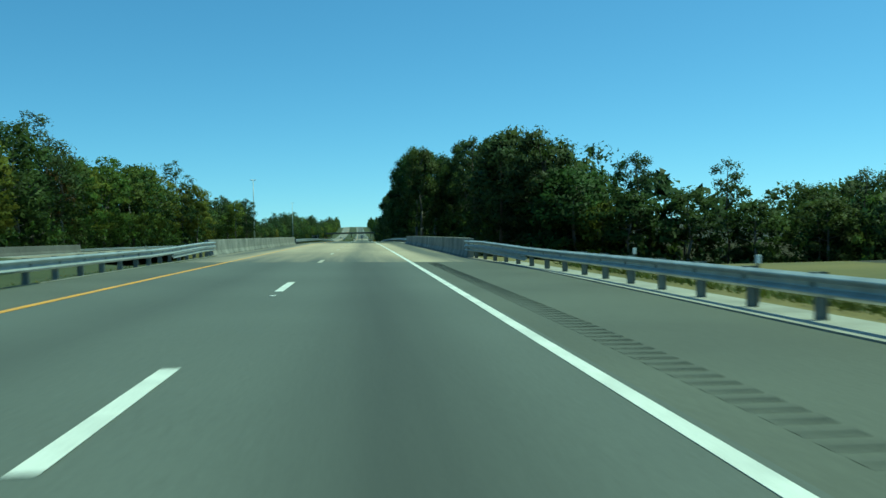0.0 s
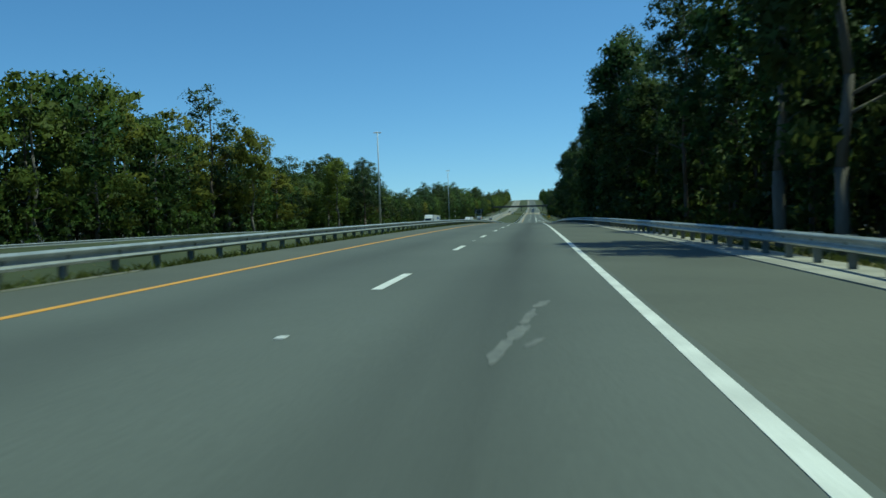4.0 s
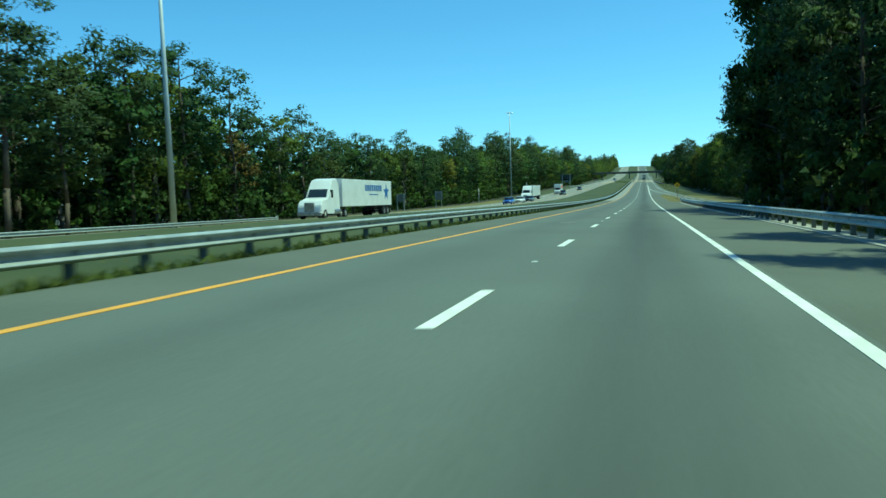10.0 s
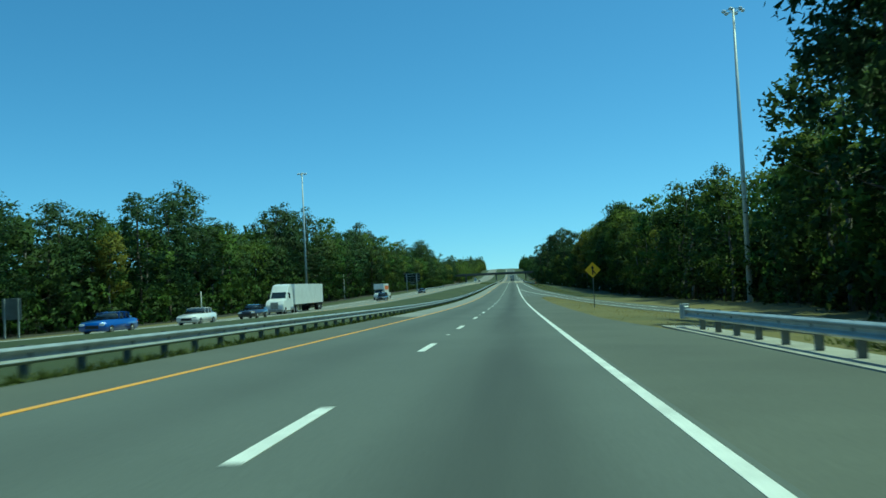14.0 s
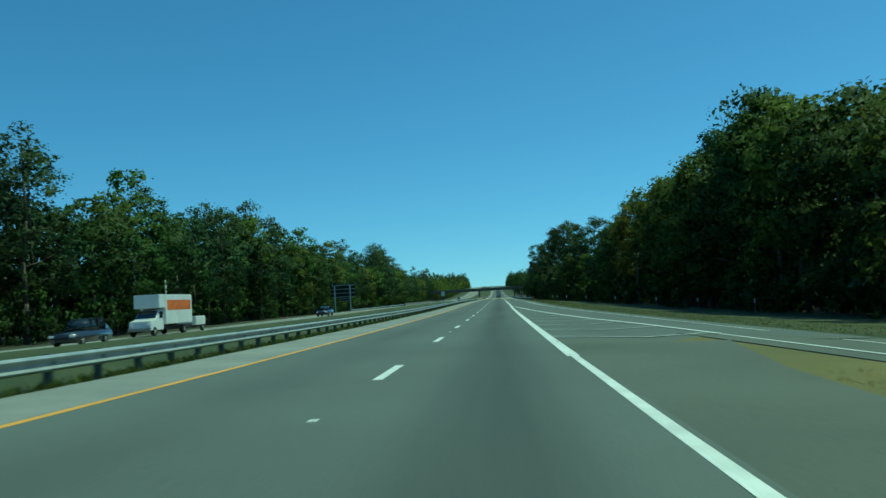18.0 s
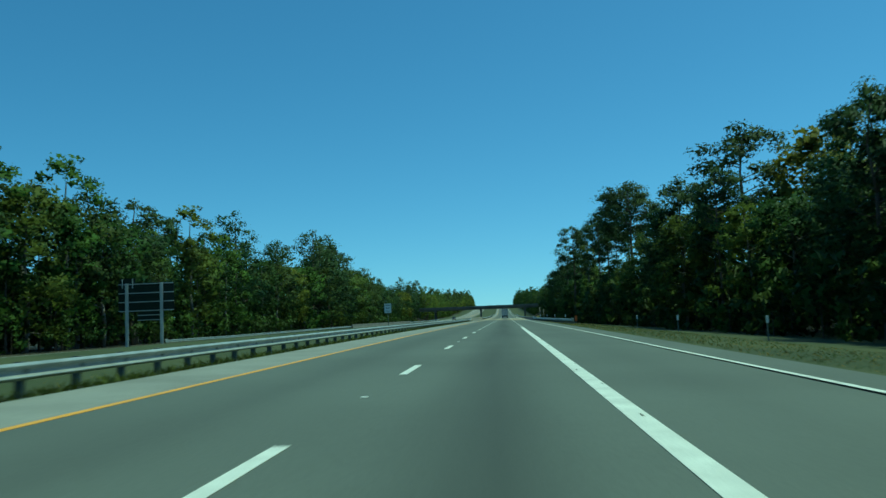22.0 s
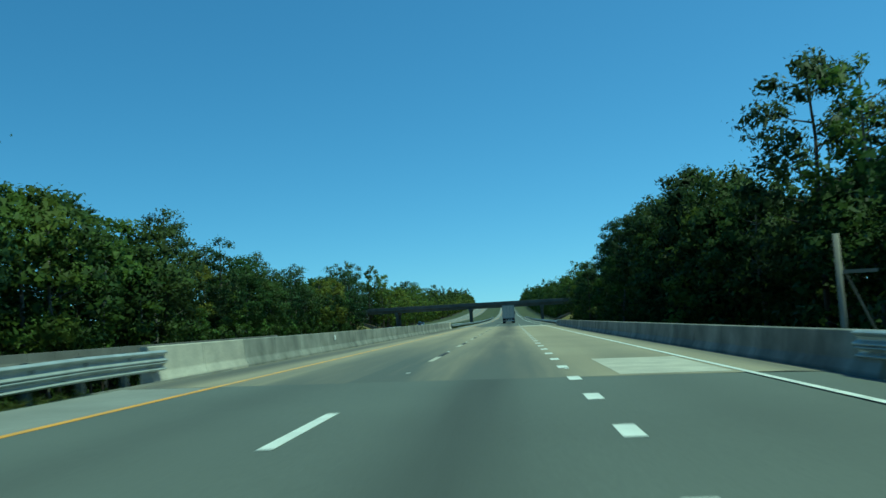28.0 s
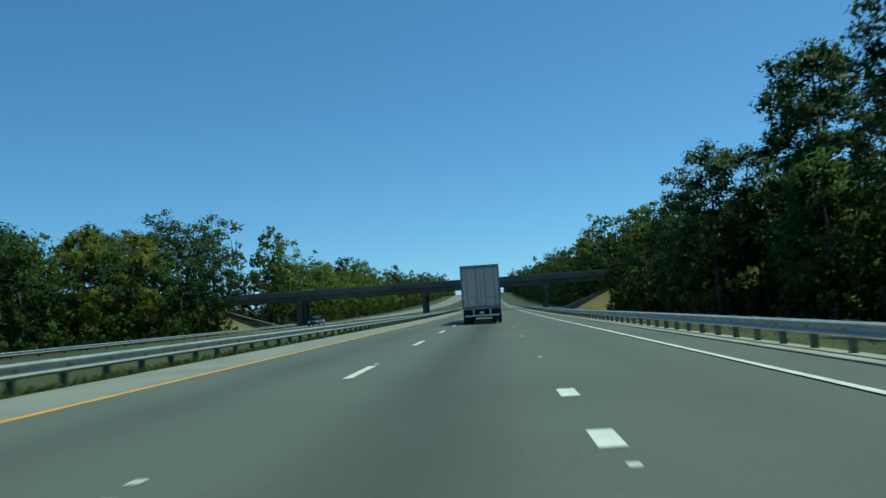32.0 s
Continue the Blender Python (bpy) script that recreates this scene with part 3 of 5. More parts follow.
# milled rumble strip outside the edge line
bm = bmesh.new()
s = -6.0
while s < 32:
    z0 = W(s, 4.25)
    box(bm, 4.2, 4.62, s, s + 0.11, z0.z - 0.01, z0.z + 0.0015)
    s += 0.32
tagged(part("rumble_strip", bm, M_GROOVE, road, "milled rumble grooves"), kind="stuff")

# ---- bridges ----
WALL = [(0.0, 0.0), (0.0, 0.08), (-0.10, 0.30), (-0.15, 0.93), (-0.36, 0.93), (-0.36, -0.5), (0.0, -0.5)]


def parapet(s0, s1, u, side, material, end_pale=False, tall=1.0):
    """A concrete safety parapet, cast in lengths with open joints. side: +1 faces right."""
    p = thing("bridge_parapet", Matrix(), "stained grey concrete bridge parapet with sloped face", "parapet", "bridge parapets", "structure")
    n = round((s1 - s0) / 3.6)
    step = (s1 - s0) / n
    uf = u if callable(u) else (lambda s: u)
    for i in range(n):
        a, b = s0 + i * step + 0.012, s0 + (i + 1) * step - 0.012
        bm = bmesh.new()
        ring = []
        for s in (a, b):
            ring.append([bm.verts.new(W(s, uf(s)) + Vector((side * x, 0, z * tall))) for x, z in WALL])
        k = len(WALL)
        for j in range(k):
            bm.faces.new((ring[0][j], ring[0][(j + 1) % k], ring[1][(j + 1) % k], ring[1][j]))
        bm.faces.new(ring[0]), bm.faces.new(ring[1][::-1])
        bmesh.ops.recalc_face_normals(bm, faces=bm.faces[:])
        bmesh.ops.bevel(bm, geom=[e for e in bm.edges if abs(e.verts[0].co.z - e.verts[1].co.z) < 0.2 and e.calc_length() > 2], offset=0.02, segments=1, affect="EDGES")
        part("parapet_length", bm, M_FRESH if end_pale and i in (0, 1, n - 1) else material, p)


for k, (a, b) in enumerate(BRIDGES):
    br = thing("bridge_deck", Matrix(), "tan concrete bridge deck with dark joints", "bridge", "bridge decks", "structure")
    right = 7.3 if k == 0 else 8.9
    left = -7.2
    slab("deck", a, b, 6, [left, -5.5, -3.7, 0, 3.7, 5.5, 6.4, 7.1] + ([7.8, right] if k else [right]), 0.6, M_DECK1 if k == 0 else M_DECK, br, 0.0)
    for j in range(4):
        s = a + (b - a) * j / 3
        slab("expansion_joint", s - 0.06, s + 0.06, 1, [left + 0.2, right - 0.2], 0.02, M_GROOVE, br, 0.004 if 0 < j < 3 else 0.0035)
    for s in (a + 12, b - 12, (a + b) / 2):
        bm = bmesh.new()
        for u in (left + 2, right - 2):
            base = W(s, u)
            tube(bm, base + Vector((0, 0, -7.5)), base + Vector((0, 0, -0.8)), 0.5, 0.5, 12)
        box(bm, left + 0.6, right - 0.6, s - 0.6, s + 0.6, zr(s) - 1.5, zr(s) - 0.7)
        part("bent", bm, M_OVER, br, "concrete pier bent")
    ob = thing("oncoming_bridge", Matrix(), "concrete bridge carrying the oncoming carriageway", "bridge", kind="structure")
    slab("deck", a, b, 8, [-33.8, -19.4], 0.7, M_DECK, ob, 0.006)
for a, b, u0 in ((901.5, 912.2, 3.95), (809.4, 815.5, 4.6)):
    slab("approach_slab", a, b, 3, [u0, 5.5, 6.4, 6.85], 0.05, M_FRESH, road, 0.004, "pale newer concrete slab")
parapet(46, 104, -6.6, 1, M_CONC)
parapet(38.8, 100, lambda s: lerp(s, [(38.8, 6.65), (70, 6.75), (100, 7.0)]), -1, M_CONC)
parapet(812, 912, -6.35, 1, M_CONC, True)
parapet(807, 910, lambda s: lerp(s, [(807, 8.6), (860, 8.5), (910, 8.8)]), -1, M_CONC, tall=0.86)
# far parapets take the dark overpass concrete: their shade is put into the colour
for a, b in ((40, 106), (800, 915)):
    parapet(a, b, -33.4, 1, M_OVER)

# small identification plate on a parapet
pl = part("bridge_plate", box(bmesh.new(), -0.01, 0.012, -0.16, 0.16, -0.11, 0.11, 0.004), M_SIGNW, None, m=Matrix.Translation(W(833, -6.45, 0.66)))
tagged(pl, "small white plate fixed to the bridge parapet", "plate")

# ---- guardrails ----
PROFILE = [(0.0, 0.0), (0.012, 0.004), (0.066, 0.034), (0.080, 0.042), (0.086, 0.052), (0.086, 0.062), (0.078, 0.073), (0.016, 0.112), (0.004, 0.122), (0.0, 0.134),
           (0.0, 0.180), (0.004, 0.192), (0.016, 0.202), (0.068, 0.232), (0.081, 0.242), (0.087, 0.253), (0.086, 0.264), (0.078, 0.274), (0.016, 0.304), (0.0, 0.311)]


def rail_panel(length):
    """One length of corrugated rail, its face to +x, drawn along y."""
    bm = bmesh.new()
    out = PROFILE + [(x - 0.006, z) for x, z in PROFILE[::-1]]
    prism(bm, out, 0, length)
    return mesh_of(bm, "rail_panel", M_STEEL)


def rail_post():
    bm = bmesh.new()
    for x0, x1, y0, y1 in ((-0.20, -0.192, -0.05, 0.05), (-0.058, -0.05, -0.05, 0.05), (-0.192, -0.058, -0.004, 0.004)):
        box(bm, x0, x1, y0, y1, -0.75, 0.66)
    return mesh_of(bm, "post", M_POST)


def rail_block():
    return mesh_of(box(bmesh.new(), -0.05, 0.004, -0.075, 0.075, 0.33, 0.66), "blockout", M_POST)


POST, BLOCK, PANEL = rail_post(), rail_block(), rail_panel(3.83)


def guardrail(s0, s1, u, side, label, group, plain=False, ends=(False, False), extra=0.0):
    """Steel beam guardrail from s0 to s1 along u(s). side: +1 faces right."""
    g = thing("guardrail", Matrix(), label, "guardrail", group)
    uf = u if callable(u) else (lambda s: u)
    n = max(1, round((s1 - s0) / 3.81))
    step = (s1 - s0) / n
    spin = 0 if side > 0 else math.pi

    def rise(s):
        """The rail climbs to the parapet's height where it meets a bridge."""
        return lerp(s, [(s1 - extra - 2, 0.0), (s1 - 4, 0.17)]) if extra else 0.0
    for i in range(n):
        a, b = s0 + i * step, s0 + (i + 1) * step
        pa, pb = W(a, uf(a), 0.335 + rise(a)), W(b, uf(b), 0.335 + rise(b))
        if side < 0:
            pa, pb = pb, pa
        d = pb - pa
        m = Matrix.Translation(pa) @ d.to_track_quat("Y", "Z").to_matrix().to_4x4() @ Matrix.Diagonal((1, d.length / 3.82, 1, 1))
        obj("rail_panel", PANEL, g, m)
        for s in ((a,) if plain else (a, (a + b) / 2)):
            pm = upright(s, uf(s), rise(s), spin)
            obj("post", POST, g, pm)
            if not plain:
                obj("blockout", BLOCK, g, pm)
    if extra:
        for i in range(3):
            a, b = (s1 - extra + i * 3.81, s1 - extra + (i + 1) * 3.81)
            pa, pb = W(a, uf(a), 0.14 + rise(a)), W(b, uf(b), 0.14 + rise(b))
            if side < 0:
                pa, pb = pb, pa
            d = pb - pa
            obj("rub_rail", PANEL, g, Matrix.Translation(pa) @ d.to_track_quat("Y", "Z").to_matrix().to_4x4() @ Matrix.Diagonal((1, d.length / 3.82, 0.75, 1)))
    for s, on in ((s0, ends[0]), (s1, ends[1])):
        if on:
            bm = bmesh.new()
            tube(bm, (0, 0, 0.30), (0, 0, 0.78), 0.16, 0.16, 14)
            box(bm, -0.08, 0.08, -0.35, 0.0, 0.36, 0.72, 0.02)
            part("end_terminal", bm, M_STEEL, g, "rounded steel end terminal", upright(s, uf(s), 0.0))
    return g


LEFT_LABEL = "galvanized steel beam guardrail along the grassy median"
guardrail(-40, 47, lambda s: lerp(s, [(-40, -6.2), (30, -6.2), (47, -6.6)]), 1, LEFT_LABEL, "median guardrails", extra=11.5)
guardrail(103, 460, lambda s: lerp(s, [(103, -6.6), (118, -6.3), (460, -6.3)]), 1, LEFT_LABEL, "median guardrails")
guardrail(460, 812.5, lambda s: -6.3, 1, LEFT_LABEL, "median guardrails", extra=11.5)
guardrail(911.5, 1200, lambda s: -6.35, 1, LEFT_LABEL, "median guardrails")
RIGHT_LABEL = "galvanized steel beam guardrail beside the paved shoulder"
guardrail(-30, 39.8, lambda s: lerp(s, [(-30, 7.7), (23, 7.7), (31, 7.3), (39.8, 6.75)]), -1, RIGHT_LABEL, "shoulder guardrails", extra=11.5)
guardrail(99, 407.5, lambda s: lerp(s, [(99, 7.2), (122, 8.2), (180, 8.0), (250, 7.75), (407, 7.75)]), -1, RIGHT_LABEL, "shoulder guardrails", ends=(False, True))
guardrail(724, 808, lambda s: lerp(s, [(724, 11.2), (742, 10.4), (790, 9.3), (808, 8.7)]), -1, RIGHT_LABEL, "shoulder guardrails", ends=(True, False), extra=11.5)
guardrail(909, 1200, lambda s: lerp(s, [(909, 8.9), (925, 9.5), (1200, 9.5)]), -1, RIGHT_LABEL, "shoulder guardrails")
FAR_LABEL = "galvanized steel guardrail along the outer edge of the oncoming road"
guardrail(-60, 41, -36.0, 1, FAR_LABEL, "outer guardrails", True)
guardrail(105, 349, -36.3, 1, FAR_LABEL, "outer guardrails", True, (False, True))
guardrail(703, 801, lambda s: lerp(s, [(703, -36.5), (801, -33.8)]), 1, FAR_LABEL, "outer guardrails", True, (True, False))
guardrail(914, 1060, -34.2, 1, FAR_LABEL, "outer guardrails", True)

# concrete mow pads under the shoulder guardrails
pads = thing("guardrail_pads", Matrix(), "pale concrete strips under the shoulder guardrail", "pavement", kind="structure")
for a, b, uf in ((-30, 33, lambda s: lerp(s, [(-30, 7.7), (22, 7.7), (33, 7.4)])), (104, 409, lambda s: lerp(s, [(104, 7.7), (122, 8.2), (180, 8.0), (250, 7.75), (409, 7.75)]))):
    slab("pad", a, b, 3.8, [7.23, lambda s: uf(s) + 0.75], 0.15, M_PAD, pads, 0.02)
slab("pad", 912.6, 1190, 6, [8.75, 9.9], 0.12, M_PAD, pads, 0.02)
slab("pad", 808, 816, 2, [-7.0, -5.8], 0.1, M_PAD, pads, 0.02)
slab("pad", 104.2, 122, 3, [-7.0, -5.8], 0.1, M_PAD, pads, 0.02)
slab("pad", 20, 46, 3, [-7.4, -5.8], 0.1, M_PAD, pads, 0.02)

# ---- overpass ----
SO = 1085.0
over = thing("overpass", Matrix(), "dark concrete road overpass with piers in the median and verges", "overpass", kind="structure")
zo = 4.6
bm = bmesh.new()
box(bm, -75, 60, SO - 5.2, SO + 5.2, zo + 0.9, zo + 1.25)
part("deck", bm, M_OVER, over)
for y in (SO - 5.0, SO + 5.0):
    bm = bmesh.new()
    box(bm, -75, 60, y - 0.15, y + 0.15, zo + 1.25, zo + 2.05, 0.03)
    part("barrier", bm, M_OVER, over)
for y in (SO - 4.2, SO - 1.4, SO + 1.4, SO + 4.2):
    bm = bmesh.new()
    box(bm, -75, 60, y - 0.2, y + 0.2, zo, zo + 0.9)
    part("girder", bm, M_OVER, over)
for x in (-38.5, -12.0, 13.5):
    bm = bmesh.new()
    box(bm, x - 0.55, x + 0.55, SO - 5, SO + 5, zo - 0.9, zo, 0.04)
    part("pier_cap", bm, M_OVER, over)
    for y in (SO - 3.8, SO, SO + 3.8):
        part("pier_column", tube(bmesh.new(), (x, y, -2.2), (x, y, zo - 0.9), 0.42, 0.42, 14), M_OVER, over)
for sgn, x0, x1 in ((-1, -42, -62), (1, 14.6, 33)):
    bm = bmesh.new()
    lo = -1.6
    for y0, y1, mt in ((SO - 5.6, SO + 5.6, 0),):
        a = [bm.verts.new(p) for p in ((x0, y0, lo), (x0, y1, lo), (x1, y1, zo + 0.3), (x1, y0, zo + 0.3), (x1, y1, lo), (x1, y0, lo))]
        bm.faces.new((a[0], a[1], a[2], a[3])), bm.faces.new((a[0], a[3], a[5])), bm.faces.new((a[1], a[4], a[2])), bm.faces.new((a[2], a[4], a[5], a[3])), bm.faces.new((a[0], a[5], a[4], a[1]))
    bmesh.ops.recalc_face_normals(bm, faces=bm.faces[:])
    part("slope", bm, M_BANK, over, "sunlit tan earth slope")
    # earth ramps behind and beside the slope paving
    emb = bmesh.new()
    xs = (x0 + sgn * 3, x1, x1 + sgn * 60)
    rows = []
    for x, h in zip(xs, (lo, zo + 0.9, zo + 1.1)):
        rows.append([emb.verts.new((x, SO + o, hh)) for o, hh in ((-20, lo), (-6, h), (6, h), (20, lo))])
    for r0, r1 in zip(rows, rows[1:]):
        for j in range(3):
            emb.faces.new((r0[j], r0[j + 1], r1[j + 1], r1[j]))
    bmesh.ops.recalc_face_normals(emb, faces=emb.faces[:])
    e = part("embankment", emb, M_STRAW, None)
    tagged(e, "grassy earth embankment carrying the crossing road", "embankment", kind="structure")
# ---- trees ----
rng = np.random.default_rng(7)


def unit(a):
    return a / np.maximum(1e-6, np.linalg.norm(a, axis=1))[:, None]


def foliage(name, clumps, per, size, aspect, material):
    """A crown of leaf clumps: rows of centre, radii and the way out of the crown. The leaves are broad and close
    in the middle of a clump, small and loose towards its rim."""
    k = len(clumps) * per
    rows = np.repeat(clumps, per, 0)
    c, r, out = rows[:, :3], rows[:, 3:6], rows[:, 6:9]
    d = rng.normal(size=(k, 3))
    d[:, 2] += 0.15
    d = unit(d)
    deep = rng.uniform(0.02, 1.0, k) ** 0.45
    p = c + d * r * (deep * rng.uniform(0.92, 1.18, k))[:, None]
    f = unit(d + rng.normal(size=(k, 3)) * 0.7)
    b = rng.normal(size=(k, 3))
    b = unit(b - (b * f).sum(1)[:, None] * f)
    e = np.cross(f, b)
    ln = (size * rng.uniform(0.6, 1.3, k) * np.interp(deep, (0.3, 0.75, 1.0), (2.1, 1.5, 0.8)))[:, None]
    v = np.stack([p - b * ln, p + b * ln * 0.55 - e * ln * aspect * 1.5, p + b * ln * 0.9 + e * ln * aspect], 1).reshape(-1, 3)
    me = bpy.data.meshes.new(name)
    me.vertices.add(3 * k), me.loops.add(3 * k), me.polygons.add(k)
    me.vertices.foreach_set("co", v.astype(np.float32).ravel())
    me.loops.foreach_set("vertex_index", np.arange(3 * k, dtype=np.int32))
    me.polygons.foreach_set("loop_start", np.arange(0, 3 * k, 3, dtype=np.int32))
    me.update(calc_edges=True)
    me.polygons.foreach_set("use_smooth", np.ones(k, dtype=bool))
    soft = unit(0.55 * d + 0.9 * out + 0.12 * f + np.array((0, 0, 0.3)))
    me.normals_split_custom_set_from_vertices(np.repeat(soft, 3, 0).astype(np.float32))
    me.materials.append(material)
    return me


def puffs(c, r, axis):
    """Clump rows for centres and radii round an upright axis (x, y, z at the crown's heart, half height)."""
    c, r = np.asarray(c, float), np.asarray(r, float)
    o = (c - np.array(axis[:3])) / np.array((axis[3], axis[3], axis[4]))
    return np.concatenate([c, r, o / np.maximum(1.0, np.linalg.norm(o, axis=1))[:, None]], 1)


def pine_shape(height, spread, bare, clumps, flat=0.66):
    """Rounded puffs of needles out along the limbs of the upper stem."""
    c, r = [], []
    for i in range(clumps):
        e = (i + rng.uniform(0, 1)) / clumps
        w = spread * math.sqrt(max(0.06, 1 - ((e - 0.42) / 0.66) ** 2)) * math.sqrt(rng.uniform(0.12, 1.0))
        a = rng.uniform(0, 2 * math.pi)
        k = spread * rng.uniform(0.24, 0.42)
        c.append((w * math.cos(a), w * math.sin(a), height * (bare + (1 - bare) * e) - 0.5 * k)), r.append((k, k, k * flat))
    c.append((0, 0, height * 0.985)), r.append((spread * 0.3, spread * 0.3, spread * 0.26))
    return puffs(c, r, (0, 0, height * (bare + 1) / 2, spread, height * (1 - bare) / 2))


def broad_shape(height, spread, low, clumps):
    """Leafy masses from near the ground to a rounded, uneven top."""
    c, r = [], []
    for i in range(clumps):
        e = rng.uniform(0.02, 1) ** 0.8
        w = spread * math.sqrt(max(0.05, 1 - (2 * e - 0.85) ** 2 / 1.5)) * math.sqrt(rng.uniform(0.15, 1.0))
        a = rng.uniform(0, 2 * math.pi)
        k = spread * rng.uniform(0.22, 0.42)
        c.append((w * math.cos(a), w * math.sin(a), height * (low + (1 - low) * e) * 0.95)), r.append((k, k, k * 0.82))
    return puffs(c, r, (0, 0, height * (low + 1) / 2, spread, height * (1 - low) / 2))


def trunk_mesh(name, height, radius, tops, material, reach=0.8, limbs=14):
    """A tapered, slightly crooked stem with limbs out to the foliage."""
    bm = bmesh.new()
    p, k = Vector((0, 0, -0.6)), 5
    stem = [p]
    for i in range(1, k + 1):
        q = Vector((rng.normal() * 0.14, rng.normal() * 0.14, height * reach * i / k))
        tube(bm, p, q, radius * (1 - 0.8 * (i - 1) / k), radius * (1 - 0.8 * i / k), 6)
        p = q
        stem.append(q)
    for c in tops[::max(1, len(tops) // limbs)]:
        c = Vector(c)
        z0 = min(height * reach * 0.98, max(height * 0.12, c.z - 0.35 * math.hypot(c.x, c.y) - 0.4))
        i = min(k - 1, int(z0 / (height * reach) * k))
        root = stem[i].lerp(stem[i + 1], z0 / (height * reach) * k - i)
        root.z = z0
        mid = root.lerp(c, 0.55) + Vector((0, 0, -0.15))
        tube(bm, root, mid, radius * 0.26, radius * 0.16, 4), tube(bm, mid, c, radius * 0.16, radius * 0.05, 3)
    return mesh_of(bm, name, material, True)


KINDS = {}


def make_kind(key, name, label, shape, height, radius, bark, leaf, per, size, aspect, reach=0.85, limbs=14):
    KINDS[key] = (name, label, trunk_mesh("trunk", height, radius, shape[:, :3].tolist(), bark, reach, limbs), foliage("crown", shape, per, size, aspect, leaf))


PINE_L = "tall pine with bare trunk and dark ragged crown"
make_kind("p1", "pine_tree", PINE_L, pine_shape(20, 3.7, 0.42, 50), 20, 0.24, M_BARK, M_PINE, 92, 0.155, 0.36, reach=0.96)
make_kind("p2", "pine_tree", PINE_L, pine_shape(18, 3.4, 0.32, 50), 18, 0.21, M_BARK, M_PINE, 92, 0.155, 0.36, reach=0.96)
make_kind("p3", "pine_tree", "slender pine with thin open crown", pine_shape(19, 2.9, 0.48, 30, 0.6), 19, 0.2, M_BARK, M_PINE, 100, 0.15, 0.32, reach=0.97, limbs=24)
make_kind("p4", "pine_tree", "tall old pine with a flat rounded crown", pine_shape(25, 4.3, 0.64, 54, 0.6), 25, 0.3, M_BARK, M_PINE, 110, 0.16, 0.34, reach=0.95, limbs=26)
make_kind("o1", "oak_tree", "dense dark green oak at the forest edge", broad_shape(14, 4.2, 0.10, 60), 14, 0.26, M_GREYBARK, M_DARKLEAF, 80, 0.15, 0.5)
make_kind("o2", "oak_tree", "dense dark green oak at the forest edge", broad_shape(16, 3.8, 0.16, 60), 16, 0.26, M_GREYBARK, M_DARKLEAF, 80, 0.15, 0.5)
make_kind("b1", "sweetgum_tree", "sweetgum tree in fresh green spring leaf", broad_shape(14, 3.4, 0.10, 58), 14, 0.2, M_GREYBARK, M_LEAF, 70, 0.14, 0.52)
make_kind("b2", "sweetgum_tree", "sweetgum tree in fresh green spring leaf", broad_shape(16.5, 3.0, 0.14, 58), 16.5, 0.2, M_GREYBARK, M_LEAF, 70, 0.14, 0.52)
make_kind("y1", "poplar_tree", "poplar in pale yellow-green young leaf", broad_shape(15, 3.1, 0.18, 50), 15, 0.19, M_GREYBARK, M_YOUNG, 74, 0.14, 0.52)
make_kind("r1", "maple_tree", "maple with russet new leaves", broad_shape(13, 3.0, 0.2, 44), 13, 0.18, M_GREYBARK, M_RUSSET, 80, 0.14, 0.52)
make_kind("t1", "sparse_tree", "tall thin half-bare hardwood tree", pine_shape(19, 2.6, 0.3, 34, 0.8), 19, 0.17, M_GREYBARK, M_LEAF, 44, 0.13, 0.5, reach=0.97, limbs=30)

for key, tall, wide, low, leaf, bark, kind in (("p1", 19, 3.8, 0.28, M_PINE, M_BARK, "p"), ("p2", 17.5, 3.6, 0.2, M_PINE, M_BARK, "p"), ("p3", 18, 3.3, 0.36, M_PINE, M_BARK, "p"), ("o1", 14.5, 4.4, 0.08, M_DARKLEAF, M_GREYBARK, "b"),
                                             ("o2", 16.5, 4.0, 0.12, M_DARKLEAF, M_GREYBARK, "b"), ("b1", 15, 3.7, 0.08, M_LEAF, M_GREYBARK, "b"), ("b2", 17.5, 3.2, 0.12, M_LEAF, M_GREYBARK, "b"),
                                             ("y1", 15, 3.2, 0.15, M_YOUNG, M_GREYBARK, "b"), ("r1", 13, 3.1, 0.15, M_RUSSET, M_GREYBARK, "b")):
    shape = pine_shape(tall, wide, low, 44) if kind == "p" else broad_shape(tall, wide, low, 50)
    make_kind("f" + key, KINDS[key][0], KINDS[key][1], shape, tall, 0.22, bark, leaf, 52 if kind == "p" else 46, 0.16, 0.42 if kind == "p" else 0.55, reach=0.95 if kind == "p" else 0.85, limbs=8)

MADE = {}


def plant(key, s, u, scale=1.0, tall=1.0, wide=1.16, group="forest edge trees"):
    name, label, trunk, crown = KINDS[key]
    m = Matrix.Translation((W(s, u).x, W(s, u).y, ground_h(s, u) - 0.05)) @ Matrix.Rotation(rng.uniform(0, 6.28), 4, "Z") @ Matrix.Diagonal((scale * wide, scale * wide, scale * tall, 1))
    if key in MADE:
        x, y, z = MADE[key].scale
        return copy_thing(MADE[key], m @ Matrix.Diagonal((1 / x, 1 / y, 1 / z, 1)))
    t = thing(name, m, label, "tree", group)
    obj("trunk", trunk, t), obj("crown", crown, t)
    MADE[key] = t
    return t


def mixed(weights):
    keys = list(weights)
    w = np.array([weights[k] for k in keys], float)
    return keys[int(rng.choice(len(keys), p=w / w.sum()))]


